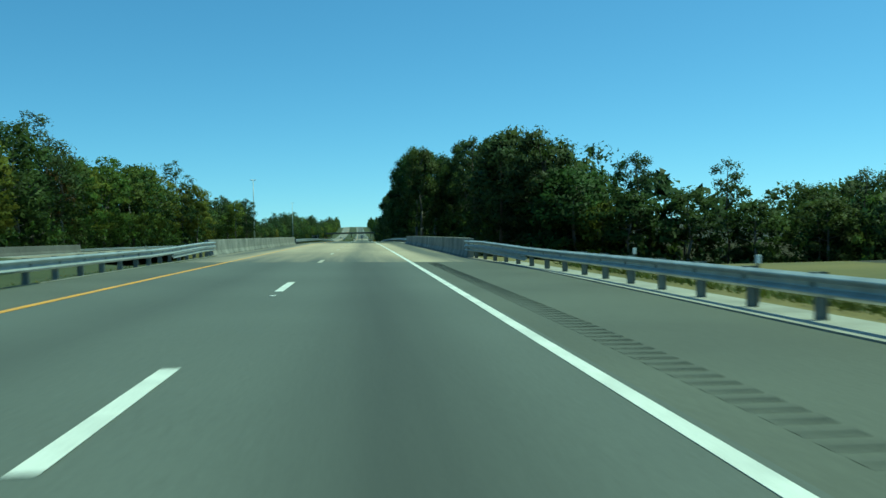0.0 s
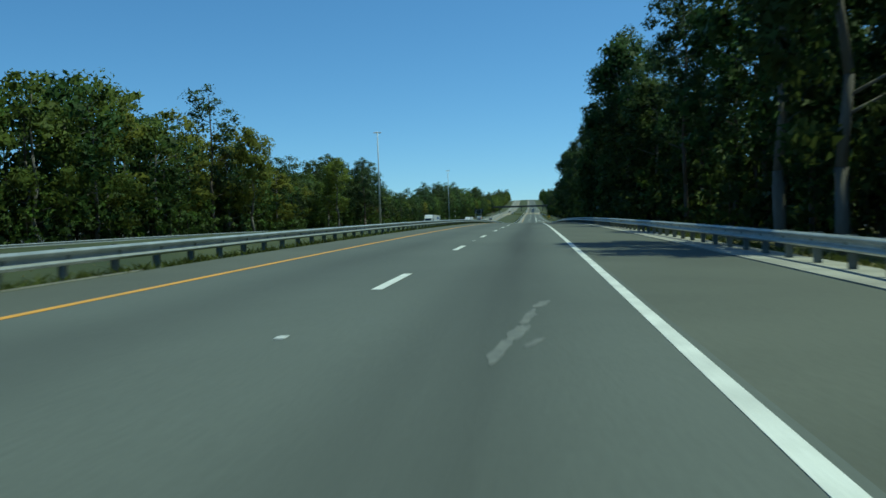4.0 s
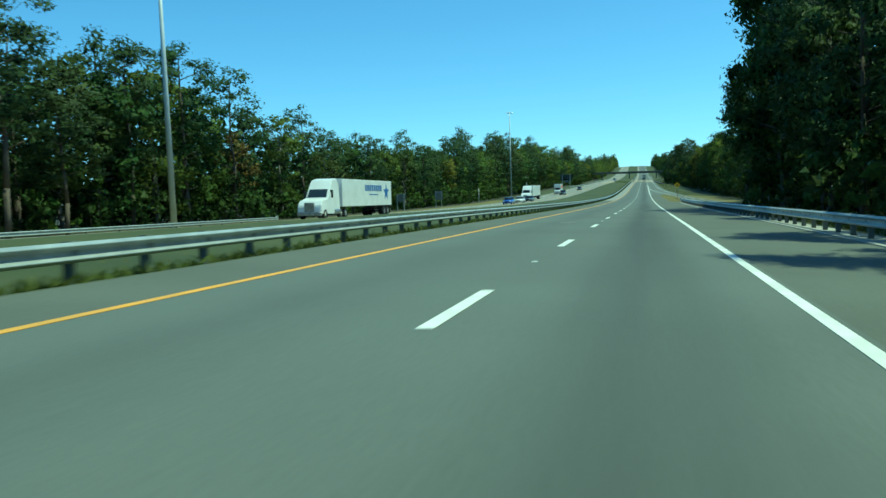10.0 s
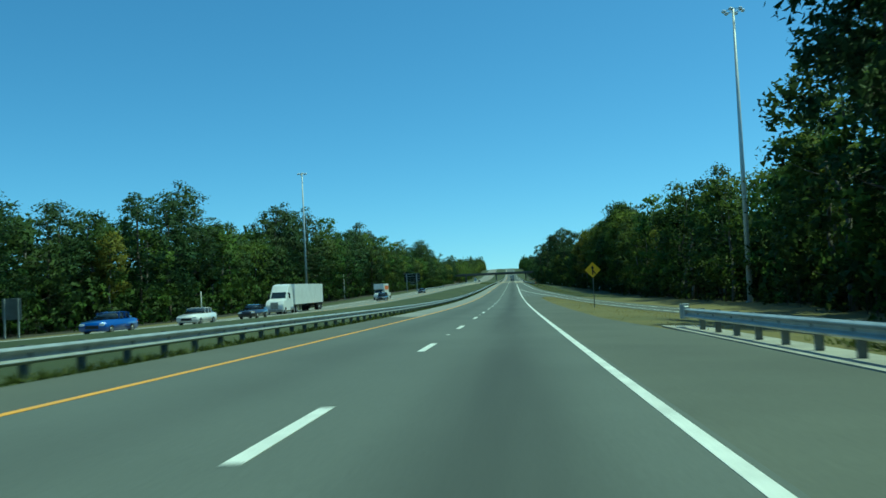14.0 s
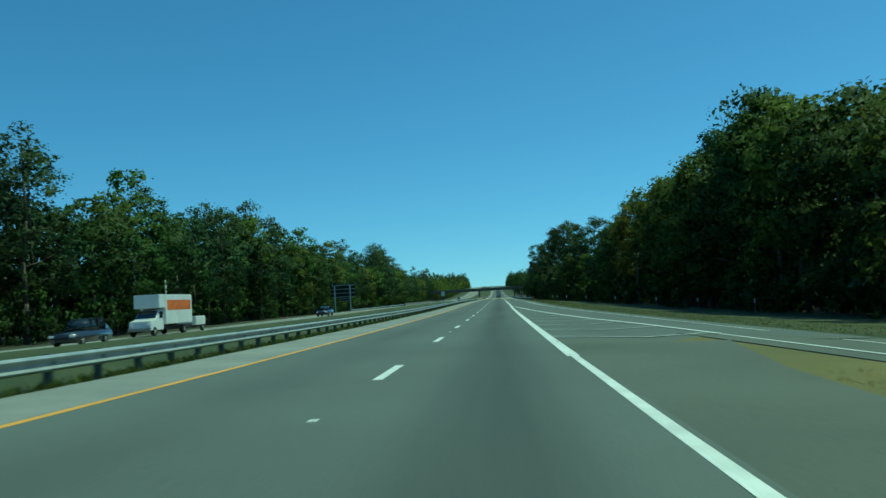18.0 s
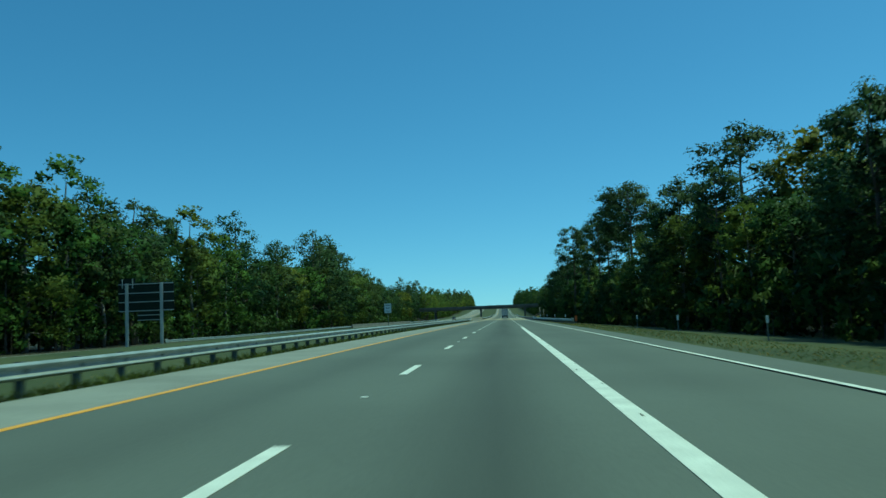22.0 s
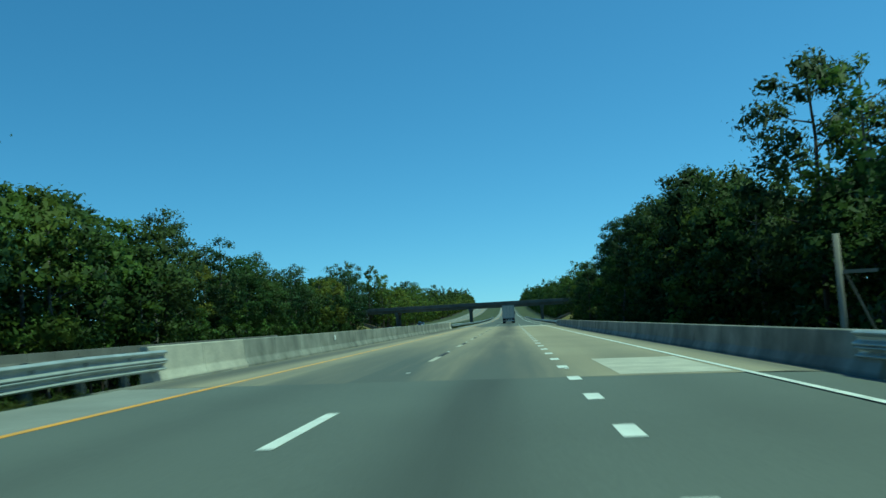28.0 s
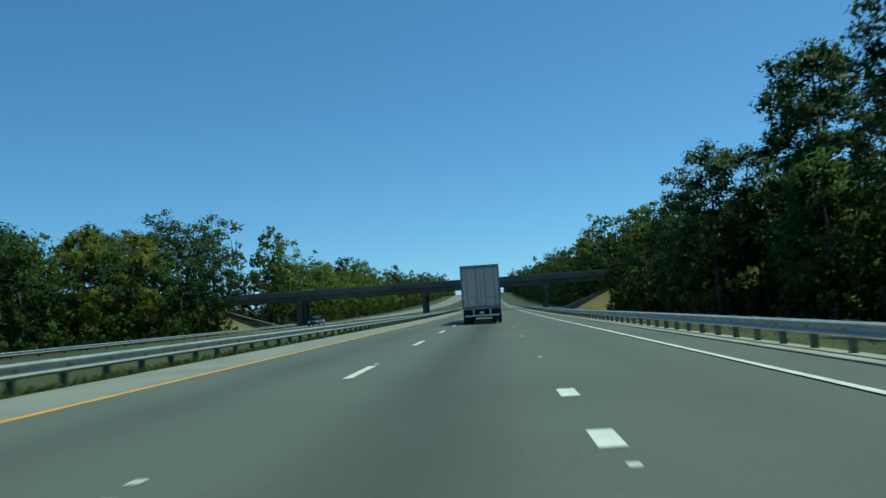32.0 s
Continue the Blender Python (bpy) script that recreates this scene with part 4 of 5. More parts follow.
# the forest edge across the oncoming road
s = -30.0
LEFT_MIX = {"p1": 3, "p2": 3.2, "p3": 1.2, "o1": 1.6, "o2": 1.4, "b1": 1.5, "b2": 1.2, "y1": 0.7, "r1": 0.1}
LEFT_LATE = {"p1": 3, "p2": 3, "o1": 2.6, "o2": 2.2, "b1": 1, "y1": 0.35, "r1": 0.12}
LEFT_EARLY = {"p1": 0.8, "p2": 1.0, "o1": 1.0, "o2": 0.8, "b1": 2.6, "b2": 2.6, "y1": 3.4, "r1": 0.2}
LEFT_K = [(-30, 1.1), (120, 1.0), (160, 1.03), (178, 1.03), (190, 1.05), (203, 1.09), (225, 1.08), (240, 1.0), (254, 0.84), (285, 0.82), (300, 0.9), (345, 1.0), (360, 0.9), (370, 0.84), (385, 0.77), (402, 0.72), (430, 0.76), (460, 0.8), (480, 0.79), (492, 0.84), (505, 0.95), (520, 0.95), (536, 0.9), (550, 0.99), (565, 1.12), (610, 1.13), (625, 1.0), (640, 1.03), (655, 1.15), (685, 1.17), (703, 1.19), (716, 1.02), (730, 0.99), (745, 1.06), (760, 1.07), (775, 0.98), (790, 0.9), (805, 1.02), (820, 1.22), (835, 1.42), (852, 1.46), (880, 1.38), (895, 1.34), (910, 1.12), (925, 0.91), (955, 0.88), (970, 0.81), (985, 0.78), (1000, 0.83), (1015, 0.87), (1030, 0.95), (1045, 1.05), (1075, 1.0)]
while s < 1066:
    mix = LEFT_EARLY if s < 300 else LEFT_LATE if s > 790 else LEFT_MIX
    k = lerp(s, LEFT_K)
    plant("f" + mixed(mix), s, -48.5 - rng.uniform(0, 5), 1.1 * k * rng.uniform(0.93, 1.1), rng.uniform(0.9, 1.08))
    s += rng.uniform(3.3, 5.6)
# single trees that stand forward of the edge
plant("y1", 284, -41.5, 1.12, 1.05, 1.0), plant("b1", 290, -45, 1.0, 0.9), plant("y1", 241, -45.5, 1.25, 1.05, 0.95), plant("y1", 1139, -45.5, 1.15, 1.0, 1.3)
plant("y1", 478, -48.5, 0.85, 1.0, 1.0), plant("p1", 318, -42.5, 0.97, 1.0), plant("p2", 326, -44, 0.85, 0.9), plant("p2", 658, -46.5, 0.95, 1.0), plant("p1", 342, -49, 0.95, 1.0), plant("p1", 351, -48, 1.0, 1.0)

# the forest edge on the right, which stands back where the ramp runs in
EDGE_R = [(-60, 56), (80, 48), (88, 24), (105, 17.5), (165, 16), (188, 12), (340, 12), (362, 17), (400, 20), (430, 22), (450, 26), (520, 26), (600, 26), (690, 21), (735, 19), (745, 16.5), (798, 16), (830, 23), (900, 24), (930, 21), (1035, 21.5), (1055, 25), (1075, 28)]
RIGHT_MIX = {"p1": 2.2, "p2": 2, "p3": 1, "o1": 2.2, "o2": 2.2, "b1": 1.5, "b2": 1.3, "y1": 0.6}
DARK_MIX = {"p1": 2, "p2": 2, "p3": 0.6, "o1": 3.2, "o2": 3.2, "b1": 0.3}
BRIDGE_MIX = {"p1": 1, "p2": 1.5, "o1": 2.6, "o2": 2.4, "b1": 1.3, "b2": 0.8}
RAMP_MIX = {"o1": 1.5, "o2": 1.5, "b1": 2.6, "b2": 2.4, "y1": 1.4, "p2": 0.7}
OPEN_MIX = {"b1": 2, "b2": 1.4, "o1": 2, "y1": 0.8, "p2": 0.6}
RIGHT_K = [(0, 0.72), (80, 0.72), (90, 0.8), (100, 0.84), (115, 0.86), (130, 0.96), (145, 1.04), (160, 1.04), (190, 0.97), (205, 1.06), (220, 1.17), (235, 1.17), (250, 0.93), (265, 0.76), (280, 0.78), (295, 0.83), (310, 0.92), (325, 0.94), (340, 1.05), (420, 1.05), (432, 0.98), (445, 0.88), (475, 0.85), (505, 0.88), (520, 0.86), (535, 0.84), (548, 0.98), (557, 1.35), (580, 1.45), (610, 1.4), (625, 1.25), (640, 1.0), (655, 0.82), (670, 0.84), (685, 0.9), (700, 0.92), (712, 0.72), (730, 0.58), (742, 0.58), (765, 0.6), (790, 0.66), (801, 0.84), (815, 0.92), (850, 1.22), (865, 1.32), (880, 1.48), (895, 1.46), (910, 1.34), (925, 0.98), (940, 0.97), (955, 0.84), (970, 0.76), (985, 0.72), (1000, 0.74), (1015, 0.78), (1030, 0.8), (1045, 0.86), (1070, 1.0)]
s = 20.0
while s < 1052:
    mix = DARK_MIX if s < 345 else RAMP_MIX if s < 640 else OPEN_MIX if 738 < s < 796 else BRIDGE_MIX if 796 < s < 930 else RIGHT_MIX
    u = lerp(s, EDGE_R) + rng.uniform(0, 4.5)
    k = lerp(s, RIGHT_K)
    close = 86 < s < 350 or 545 < s < 720 or 745 < s < 800 or 838 < s < 985
    plant(("" if close or mix is OPEN_MIX else "f") + mixed(mix), s, u, (0.88 if close else 1.06) * k * rng.uniform(0.92, 1.08), rng.uniform(0.94, 1.08), 1.0 if s < 350 else 1.16)
    s += rng.uniform(2.8, 5.2) if s < 350 else rng.uniform(3.4, 6.4)
for s, u in ((84, 30), (82.5, 36), (80, 42), (77, 48)):
    plant("o2" if s > 80 else "o1", s, u, 0.7, 1.0, 1.35)
for s in range(6, 96, 2):
    plant("f" + mixed({"o1": 3, "o2": 2.4, "p2": 1.2, "b1": 0.6}), s, 54 + rng.uniform(0, 7), 0.72, 1.0)
TALL = {"p1": 20, "p2": 18, "p3": 19, "p4": 25, "o1": 14, "o2": 16, "b1": 14, "b2": 16.5, "y1": 15, "t1": 19}
# trees that can be told apart at the edge: kind, s, u, height, width
for key, s, u, top, wide in (("p2", 91, 22, 18.4, 1.2), ("p2", 97.2, 18.6, 16.3, 1.25), ("o2", 94.5, 23.5, 17.2, 1.3), ("o2", 100, 20.5, 16.0, 1.3), ("o1", 88.5, 25.5, 14.0, 1.3), ("y1", 86, 27.5, 10.5, 1.4), ("b2", 137.5, 20.5, 16.8, 1.45), ("p1", 140, 24, 18.4, 1.1), ("o2", 151, 15.5, 17.0, 1.1),
                             ("p1", 413, 18.5, 22.5, 0.95), ("p2", 419, 20, 22.5, 1.0),
                             ("p1", 695, 26.3, 20.5, 1.35), ("p2", 706, 22.5, 17.0, 1.3), ("y1", 688, 32, 19.5, 1.3), ("b1", 729, 22.6, 13.2, 1.2), ("y1", 734, 25, 13.0, 1.2),
                             ("p4", 747.3, 23.3, 23.2, 1.42), ("p3", 752.7, 18.6, 17.2, 1.3), ("p4", 777, 27.4, 27.0, 1.1), ("p4", 783, 24, 23.5, 1.0), ("p3", 760, 22.5, 17.5, 1.2), ("p4", 791, 20.5, 21.0, 0.95), ("p3", 772.5, 16.0, 18.6, 1.15), ("t1", 771, 18.5, 15.2, 1.0),
                             ("t1", 846, 25.8, 23, 1.16), ("t1", 850, 28, 21, 1.16), ("o2", 878, 25, 22.0, 1.0), ("p1", 888, 24.5, 23.4, 1.15), ("o2", 895, 25, 22.0, 1.0), ("p2", 902, 24.5, 22.4, 1.2), ("o2", 908, 25, 19.8, 1.1), ("p1", 917, 24.5, 19.6, 1.2), ("o2", 923, 25.5, 18.5, 1.1), ("p1", 929, 25, 18.8, 1.2), ("p2", 942, 24.5, 18.8, 1.2), ("p2", 964, 24, 17.5, 1.3), ("p2", 975, 20, 13.6, 1.3), ("p1", 978, 30, 21.5, 1.16)):
    plant(key, s, u, top / TALL[key], 1.0, wide)
# trees that lean in over the shoulder and shade it
for key, s, u, top in (("o2", 135, 10.9, 16), ("o2", 130.5, 11.3, 15.5), ("p1", 201, 13.8, 22.4), ("o2", 198, 13.0, 21), ("p2", 235.5, 12.2, 19), ("o2", 231.5, 12.9, 17.5), ("p2", 288, 12.6, 19),
                       ("o2", 296, 13.0, 17.5), ("p1", 334, 14.0, 22.4), ("o2", 340, 13.2, 21.5), ("p1", 347, 14.2, 22.4), ("o2", 354, 14.0, 19.5)):
    plant(key, s, u, top / TALL[key], 1.0, 0.86)


# ---- deeper woods, undergrowth and grass, too many to count ----
def low_tree(tall, spread, count):
    """Clumps of one tree or shrub that stands among many."""
    f, a = rng.uniform(0, 1, count), rng.uniform(0, 6.28, count)
    if tall > 8:
        low = rng.uniform(0.03, 0.14)
        z = tall * (low + (1 - low) * f)
        w = spread * np.sqrt(np.clip(1 - (2 * f - 0.8) ** 2 / 1.5, 0.05, 1)) * np.sqrt(rng.uniform(0.15, 1, count))
    else:
        z = tall * (0.05 + 0.87 * f)
        w = spread * np.sqrt(1.02 - f * f) * np.sqrt(rng.uniform(0.15, 1, count))
    k = spread * rng.uniform(0.3, 0.5, count)
    return puffs(np.stack([w * np.cos(a), w * np.sin(a), z], 1), np.stack([k, k, k * 0.85], 1), (0, 0, tall * 0.5, spread, tall * 0.5))


def woods(name, label, spots, tall, spread, count, per, size, material, aspect=0.55):
    """Joined foliage of many trees with their stems. count: clumps a tree; per: leaves a clump."""
    rows, stems = [], []
    for s, u in spots:
        p = W(s, u)
        z0 = ground_h(s, u)
        h = tall * (rng.uniform(0.8, 1.05) if s < 1090 else rng.uniform(0.55, 1.1) * (0.92 + 0.13 * math.sin(s / 19) + 0.08 * math.sin(s / 7.3))) * (lerp(s, LEFT_K) * 1.04 if u < 0 else lerp(s, RIGHT_K) * 0.86 if tall > 10 and s < 1060 else 1.0)
        rows.append(low_tree(h, spread * rng.uniform(0.8, 1.2), count) + np.array((p.x, p.y, z0, 0, 0, 0, 0, 0, 0)))
        stems.append((p.x, p.y, z0, h))
    ob = tagged(obj(name, foliage(name, np.concatenate(rows), per, size, aspect, material)), label, "woods", kind="stuff")
    v, f = [], []
    for x, y, z0, h in stems:
        i = len(v)
        for k in range(4):
            a = k * math.pi / 2
            w = 0.2 if h > 9 else 0.035
            v += [(x + w * math.cos(a), y + w * math.sin(a), z0 - 0.3), (x + 0.3 * w * math.cos(a), y + 0.3 * w * math.sin(a), z0 + h * (0.85 if h > 9 else 0.6))]
        f += [(i + 2 * k, i + 2 * ((k + 1) % 4), i + 2 * ((k + 1) % 4) + 1, i + 2 * k + 1) for k in range(4)]
    st = bpy.data.meshes.new("stems")
    st.from_pydata(v, [], f)
    obj("stems", st, ob, material=M_BARK)


def spots(side, s0, s1, step, d0, d1):
    out, s = [], s0
    if side < 0 and 1060 < s1 < 1150:
        s1 = 1066
    while s < s1:
        base = lerp(s, EDGE_R) if side > 0 else -48.4
        out.append((s, base + side * rng.uniform(d0, d1)))
        s += step * rng.uniform(0.6, 1.4)
    return out


for side in (-1, 1):
    woods("deep_woods", "dark pine and hardwood forest behind the edge trees", spots(side, -60, 1100, 3.4, 3, 10), 16.2, 4.2, 16, 14, 0.31, M_DARKLEAF)
    woods("deep_woods", "dark pine forest behind the edge trees", spots(side, -60, 1100, 4.6, 6, 20), 17.0, 3.8, 13, 11, 0.32, M_PINE, 0.4)
    far = [(s, (u - 2.5 if u > 0 else u + 2)) for s, u in spots(side, 1096, 2050, 3.0, 0, 4)]
    woods("far_woods", "forest edge beyond the overpass", [(s, u - side * 1.5) for s, u in far if s < 1290], 19, 3.8, 18, 24, 0.22, M_DARKLEAF if side > 0 else M_LEAF)
    woods("far_woods", "distant forest edge along the highway", [(s, u + (side * 3 if s < 1290 else 0)) for s, u in far], 20, 3.8, 12, 15, 0.4, M_DARKLEAF)
    woods("far_woods", "distant green forest edge along the highway", [(s, u - side * 2) for s, u in far[::3]], 15, 3.2, 12, 18, 0.32, M_LEAF if side > 0 else M_YOUNG)
    woods("far_woods", "distant forest behind the highway edge", [(s + 2, u + side * 14) for s, u in far], 22, 3.6, 10, 10, 0.45, M_PINE, 0.45)
    if side > 0:
        woods("deep_woods", "dark forest across the clearing beside the bridge", [(rng.uniform(-10, 135), rng.uniform(60, 84)) for _ in range(90)], 10.5, 3.6, 14, 20, 0.26, M_DARKLEAF)
    woods("deep_woods", "dense shaded forest behind the edge trees", spots(side, -60, 1100, 3.6, 9, 17), 14.5, 4.6, 12, 10, 0.42, M_DARKLEAF)
    woods("deep_woods", "shaded understorey inside the forest", spots(side, -60, 1100, 2.3, 5, 9), 7.5, 3.0, 5, 9, 0.5, M_DARKLEAF)
    woods("deep_woods", "shaded understorey deep inside the forest", spots(side, -60, 1100, 3.0, 14, 26), 9.5, 3.8, 5, 9, 0.6, M_PINE)
    woods("undergrowth", "leafy young trees along the forest edge", spots(side, -40, 1075, 3.4, 0.5, 3.5), 7.6, 2.1, 8, 16, 0.2, M_DARKLEAF)
    woods("undergrowth", "bright young trees along the forest edge", spots(side, -40, 1075, 8.5, 0, 2.5), 7.8, 1.8, 9, 20, 0.18, M_LEAF)
    woods("undergrowth", "dense shrubs and saplings below the forest edge", spots(side, -40, 1075, 2.3, -1.2, 3.5), 3.8, 2.0, 5, 15, 0.2, M_DARKLEAF)
    woods("undergrowth", "bright green saplings at the forest edge", spots(side, -40, 1075, 5.5, -1.0, 2.0), 5.2, 1.5, 7, 18, 0.17, M_LEAF)


def grass(name, label, areas, count, material, tall):
    """Loose blades over the given strips (s0, s1, u0(s), u1(s))."""
    pts = []
    for s0, s1, a, b, share in areas:
        n = int(count * share)
        ss = rng.uniform(s0, s1, n)
        ff = rng.uniform(0, 1, n)
        for s, f in zip(ss, ff):
            ua, ub = (a(s) if callable(a) else a), (b(s) if callable(b) else b)
            if gully(s) == 0:
                pts.append(tuple(W(s, ua + f * (ub - ua))))
    c = np.array(pts)
    n = len(c)
    a = rng.uniform(0, 6.28, n)
    h = tall * rng.uniform(0.5, 1.4, n)
    d = np.stack([np.cos(a), np.sin(a), np.zeros(n)], 1) * (h * 0.22)[:, None]
    lean = rng.normal(size=(n, 3)) * (0.9 * h)[:, None]
    lean[:, 2] = h
    v = np.stack([c - d, c + d, c + lean], 1).reshape(-1, 3)
    me = bpy.data.meshes.new(name)
    me.vertices.add(3 * n), me.loops.add(3 * n), me.polygons.add(n)
    me.vertices.foreach_set("co", v.astype(np.float32).ravel())
    me.loops.foreach_set("vertex_index", np.arange(3 * n, dtype=np.int32))
    me.polygons.foreach_set("loop_start", np.arange(0, 3 * n, 3, dtype=np.int32))
    me.update(calc_edges=True)
    me.materials.append(material)
    tagged(obj(name, me), label, "grass", kind="stuff")


gore = (404, 507, lambda s: paved_right(s) + 0.1, lambda s: max(paved_right(s) + 0.15, u_ramp_left(s) - 1.1), 0.12)
verge = (521, 724, lambda s: paved_right(s) + 0.1, lambda s: paved_right(s) + 6, 0.3)
grass("verge_grass", "green and straw-coloured unmown grass beside the road", [(-30, 1000, -8.6, -5.75, 0.35), verge, (110, 360, 9.4, 12, 0.1), (912, 1000, 10, 15, 0.05)], 42000, M_BLADE, 0.07)
grass("median_grass", "thick green grass along the foot of the median guardrail", [(104, 808, -7.4, -5.78, 0.7), (913, 1000, -7.4, -5.78, 0.1), (-30, 32, 9.2, 10.4, 0.06), (110, 400, 8.9, 9.8, 0.14)], 52000, M_BLADE, 0.16)
grass("dry_grass", "straw-coloured dry grass in the verge", [(-30, 1000, -12, -5.75, 0.35), gore, verge, (724, 806, 8.9, 14, 0.1)], 26000, M_DRY, 0.06)
# ---- masts, signs, posts ----
def high_mast(s, u, height, label="tall galvanized high-mast light with a ring of floodlights"):
    t = thing("high_mast_light", upright(s, u, gz(s, u)), label, "light mast", "high mast lights")
    part("pole", tube(bmesh.new(), (0, 0, -0.3), (0, 0, height), 0.32, 0.12, 12), M_POLE, t, smooth=True)
    part("base_plate", tube(bmesh.new(), (0, 0, -0.3), (0, 0, 0.12), 0.5, 0.5, 12), M_PAD, t)
    bm = bmesh.new()
    bmesh.ops.create_cone(bm, cap_ends=False, segments=20, radius1=0.75, radius2=0.75, depth=0.08, matrix=Matrix.Translation((0, 0, height - 0.25)))
    for k in range(3):
        a = k * 2.094
        tube(bm, (0, 0, height - 0.2), (0.75 * math.cos(a), 0.75 * math.sin(a), height - 0.25), 0.03, 0.03, 5)
    part("lamp_ring", bm, M_POLE, t)
    for k in range(6):
        a = k * math.pi / 3
        bm = bmesh.new()
        c = Vector((0.98 * math.cos(a), 0.98 * math.sin(a), height - 0.3))
        bmesh.ops.create_icosphere(bm, subdivisions=2, radius=0.24, matrix=Matrix.Translation(c) @ Matrix.Diagonal((1, 1, 0.8, 1)))
        f = part("floodlight", bm, M_LAMP, t, "white domed floodlight", smooth=True)
    return t


def gz(s, u):
    return -gully(s)


high_mast(338.7, -42.2, 29.0)
high_mast(563.6, -45.4, 30.8)
high_mast(466.5, 26.6, 30.9)

# merge warning sign
sg = thing("merge_sign", upright(447.3, 8.7), "yellow diamond warning sign with black merge arrow on a post", "road sign")
part("post", box(bmesh.new(), -0.035, 0.035, -0.03, 0.03, -0.3, 3.05), M_POST, sg)
bm = box(bmesh.new(), -0.46, 0.46, -0.004, 0.004, -0.46, 0.46)
bmesh.ops.transform(bm, verts=bm.verts, matrix=Matrix.Translation((0, -0.04, 3.05)) @ Matrix.Rotation(math.pi / 4, 4, "Y"))
plate = part("plate", bm, M_SIGNY, sg)
bm = bmesh.new()
box(bm, -0.06, 0.04, -0.003, 0.003, -0.36, 0.18)
prism(bm, [(-0.15, 0.14), (0.13, 0.14), (-0.01, 0.38)], -0.003, 0.003)
tmp = box(bmesh.new(), -0.04, 0.04, -0.003, 0.003, -0.2, 0.14)
bmesh.ops.transform(tmp, verts=tmp.verts, matrix=Matrix.Translation((0.12, 0, -0.15)) @ Matrix.Rotation(-0.65, 4, "Y"))
tm = bpy.data.meshes.new("tmp")
tmp.to_mesh(tm), tmp.free(), bm.from_mesh(tm), bpy.data.meshes.remove(tm)
bmesh.ops.transform(bm, verts=bm.verts, matrix=Matrix.Translation((0, -0.05, 3.03)))
part("merge_arrow", bm, M_SIGNB, plate)

# large guide sign seen from behind
sg = thing("guide_sign", upright(700.6, -38.0, -gully(701)), "back of a large guide sign on two steel posts", "road sign")
for x in (-2.0, 2.0):
    bm = bmesh.new()
    for x0, x1, y0, y1 in ((x - 0.13, x + 0.13, -0.16, -0.14), (x - 0.13, x + 0.13, 0.11, 0.13), (x - 0.01, x + 0.01, -0.14, 0.11)):
        box(bm, x0, x1, y0, y1, -0.5, 7.15)
    part("post", bm, M_POLE, sg, "pale galvanized steel post")
for k in range(7):
    part("panel", box(bmesh.new(), -3.1, 3.35, 0.22, 0.25, 3.98 + k * 0.455, 3.98 + k * 0.455 + 0.447), M_SIGNBACK, sg)
part("exit_tab", box(bmesh.new(), -2.9, -1.1, 0.22, 0.25, 7.19, 7.7), M_SIGNBACK, sg)
part("lower_panel", box(bmesh.new(), -0.85, 1.65, 0.22, 0.25, 2.92, 3.94), M_SIGNBACK, sg)
for z in (7.06, 6.05, 5.05, 4.06):
    part("wind_beam", box(bmesh.new(), -3.05, 3.3, 0.132, 0.218, z - 0.045, z + 0.045), M_POLE, sg)
for z in (3.55, 3.0):
    part("wind_beam", box(bmesh.new(), -0.85, 1.65, 0.132, 0.218, z - 0.045, z + 0.045), M_POLE, sg)
for x in (-2.6, -1.4):
    part("tab_post", box(bmesh.new(), x - 0.04, x + 0.04, 0.132, 0.218, 6.6, 7.68), M_POLE, sg)

# white regulatory sign in the median
sg = thing("regulatory_sign", upright(720.6, -13.5), "white rectangular sign with lines of black writing on a steel post", "road sign")
part("post", box(bmesh.new(), -0.04, 0.04, -0.03, 0.03, -0.4, 3.1), M_POST, sg)
plate = part("plate", box(bmesh.new(), -0.46, 0.46, -0.06, -0.05, 2.0, 3.25, 0.003), M_SIGNW, sg)
part("writing", box(box(box(bmesh.new(), -0.30, 0.30, -0.067, -0.061, 2.98, 3.06), -0.24, 0.24, -0.067, -0.061, 2.60, 2.69), -0.30, 0.30, -0.067, -0.061, 2.20, 2.26), M_SIGNB, plate)


def sign_back(s, u, w, h, low, label):
    t = thing("sign_back", upright(s, u, -gully(s)), label, "road sign", "sign backs across the median")
    for x in (-w * 0.36, w * 0.36):
        part("post", box(bmesh.new(), x - 0.07, x + 0.07, -0.07, 0.07, -0.4, low + h), M_STEEL, t)
    part("panel", box(bmesh.new(), -w / 2, w / 2, 0.08, 0.11, low, low + h, 0.01), M_ALU, t)


sign_back(451.7, -44.5, 1.9, 2.0, 1.75, "grey back of a road sign on two posts")
sign_back(423, -45.0, 1.9, 1.5, 1.8, "grey back of a smaller road sign on two pale posts")


def white_post(s, u, h, r=0.12):
    t = thing("utility_post", upright(s, u, -gully(s)), "pale round utility post at the forest edge", "post", "utility posts")
    part("shaft", tube(bmesh.new(), (0, 0, -0.4), (0, 0, h), r, r * 0.85, 10), M_PALEPOLE, t, smooth=True)
    part("cap", tube(bmesh.new(), (0, 0, h), (0, 0, h + 0.06), r * 1.1, r * 0.7, 10), M_POLE, t)


white_post(609.5, -46.3, 7.3, 0.15), white_post(496.5, -44, 4.1, 0.1), white_post(408, -45, 1.75, 0.09)


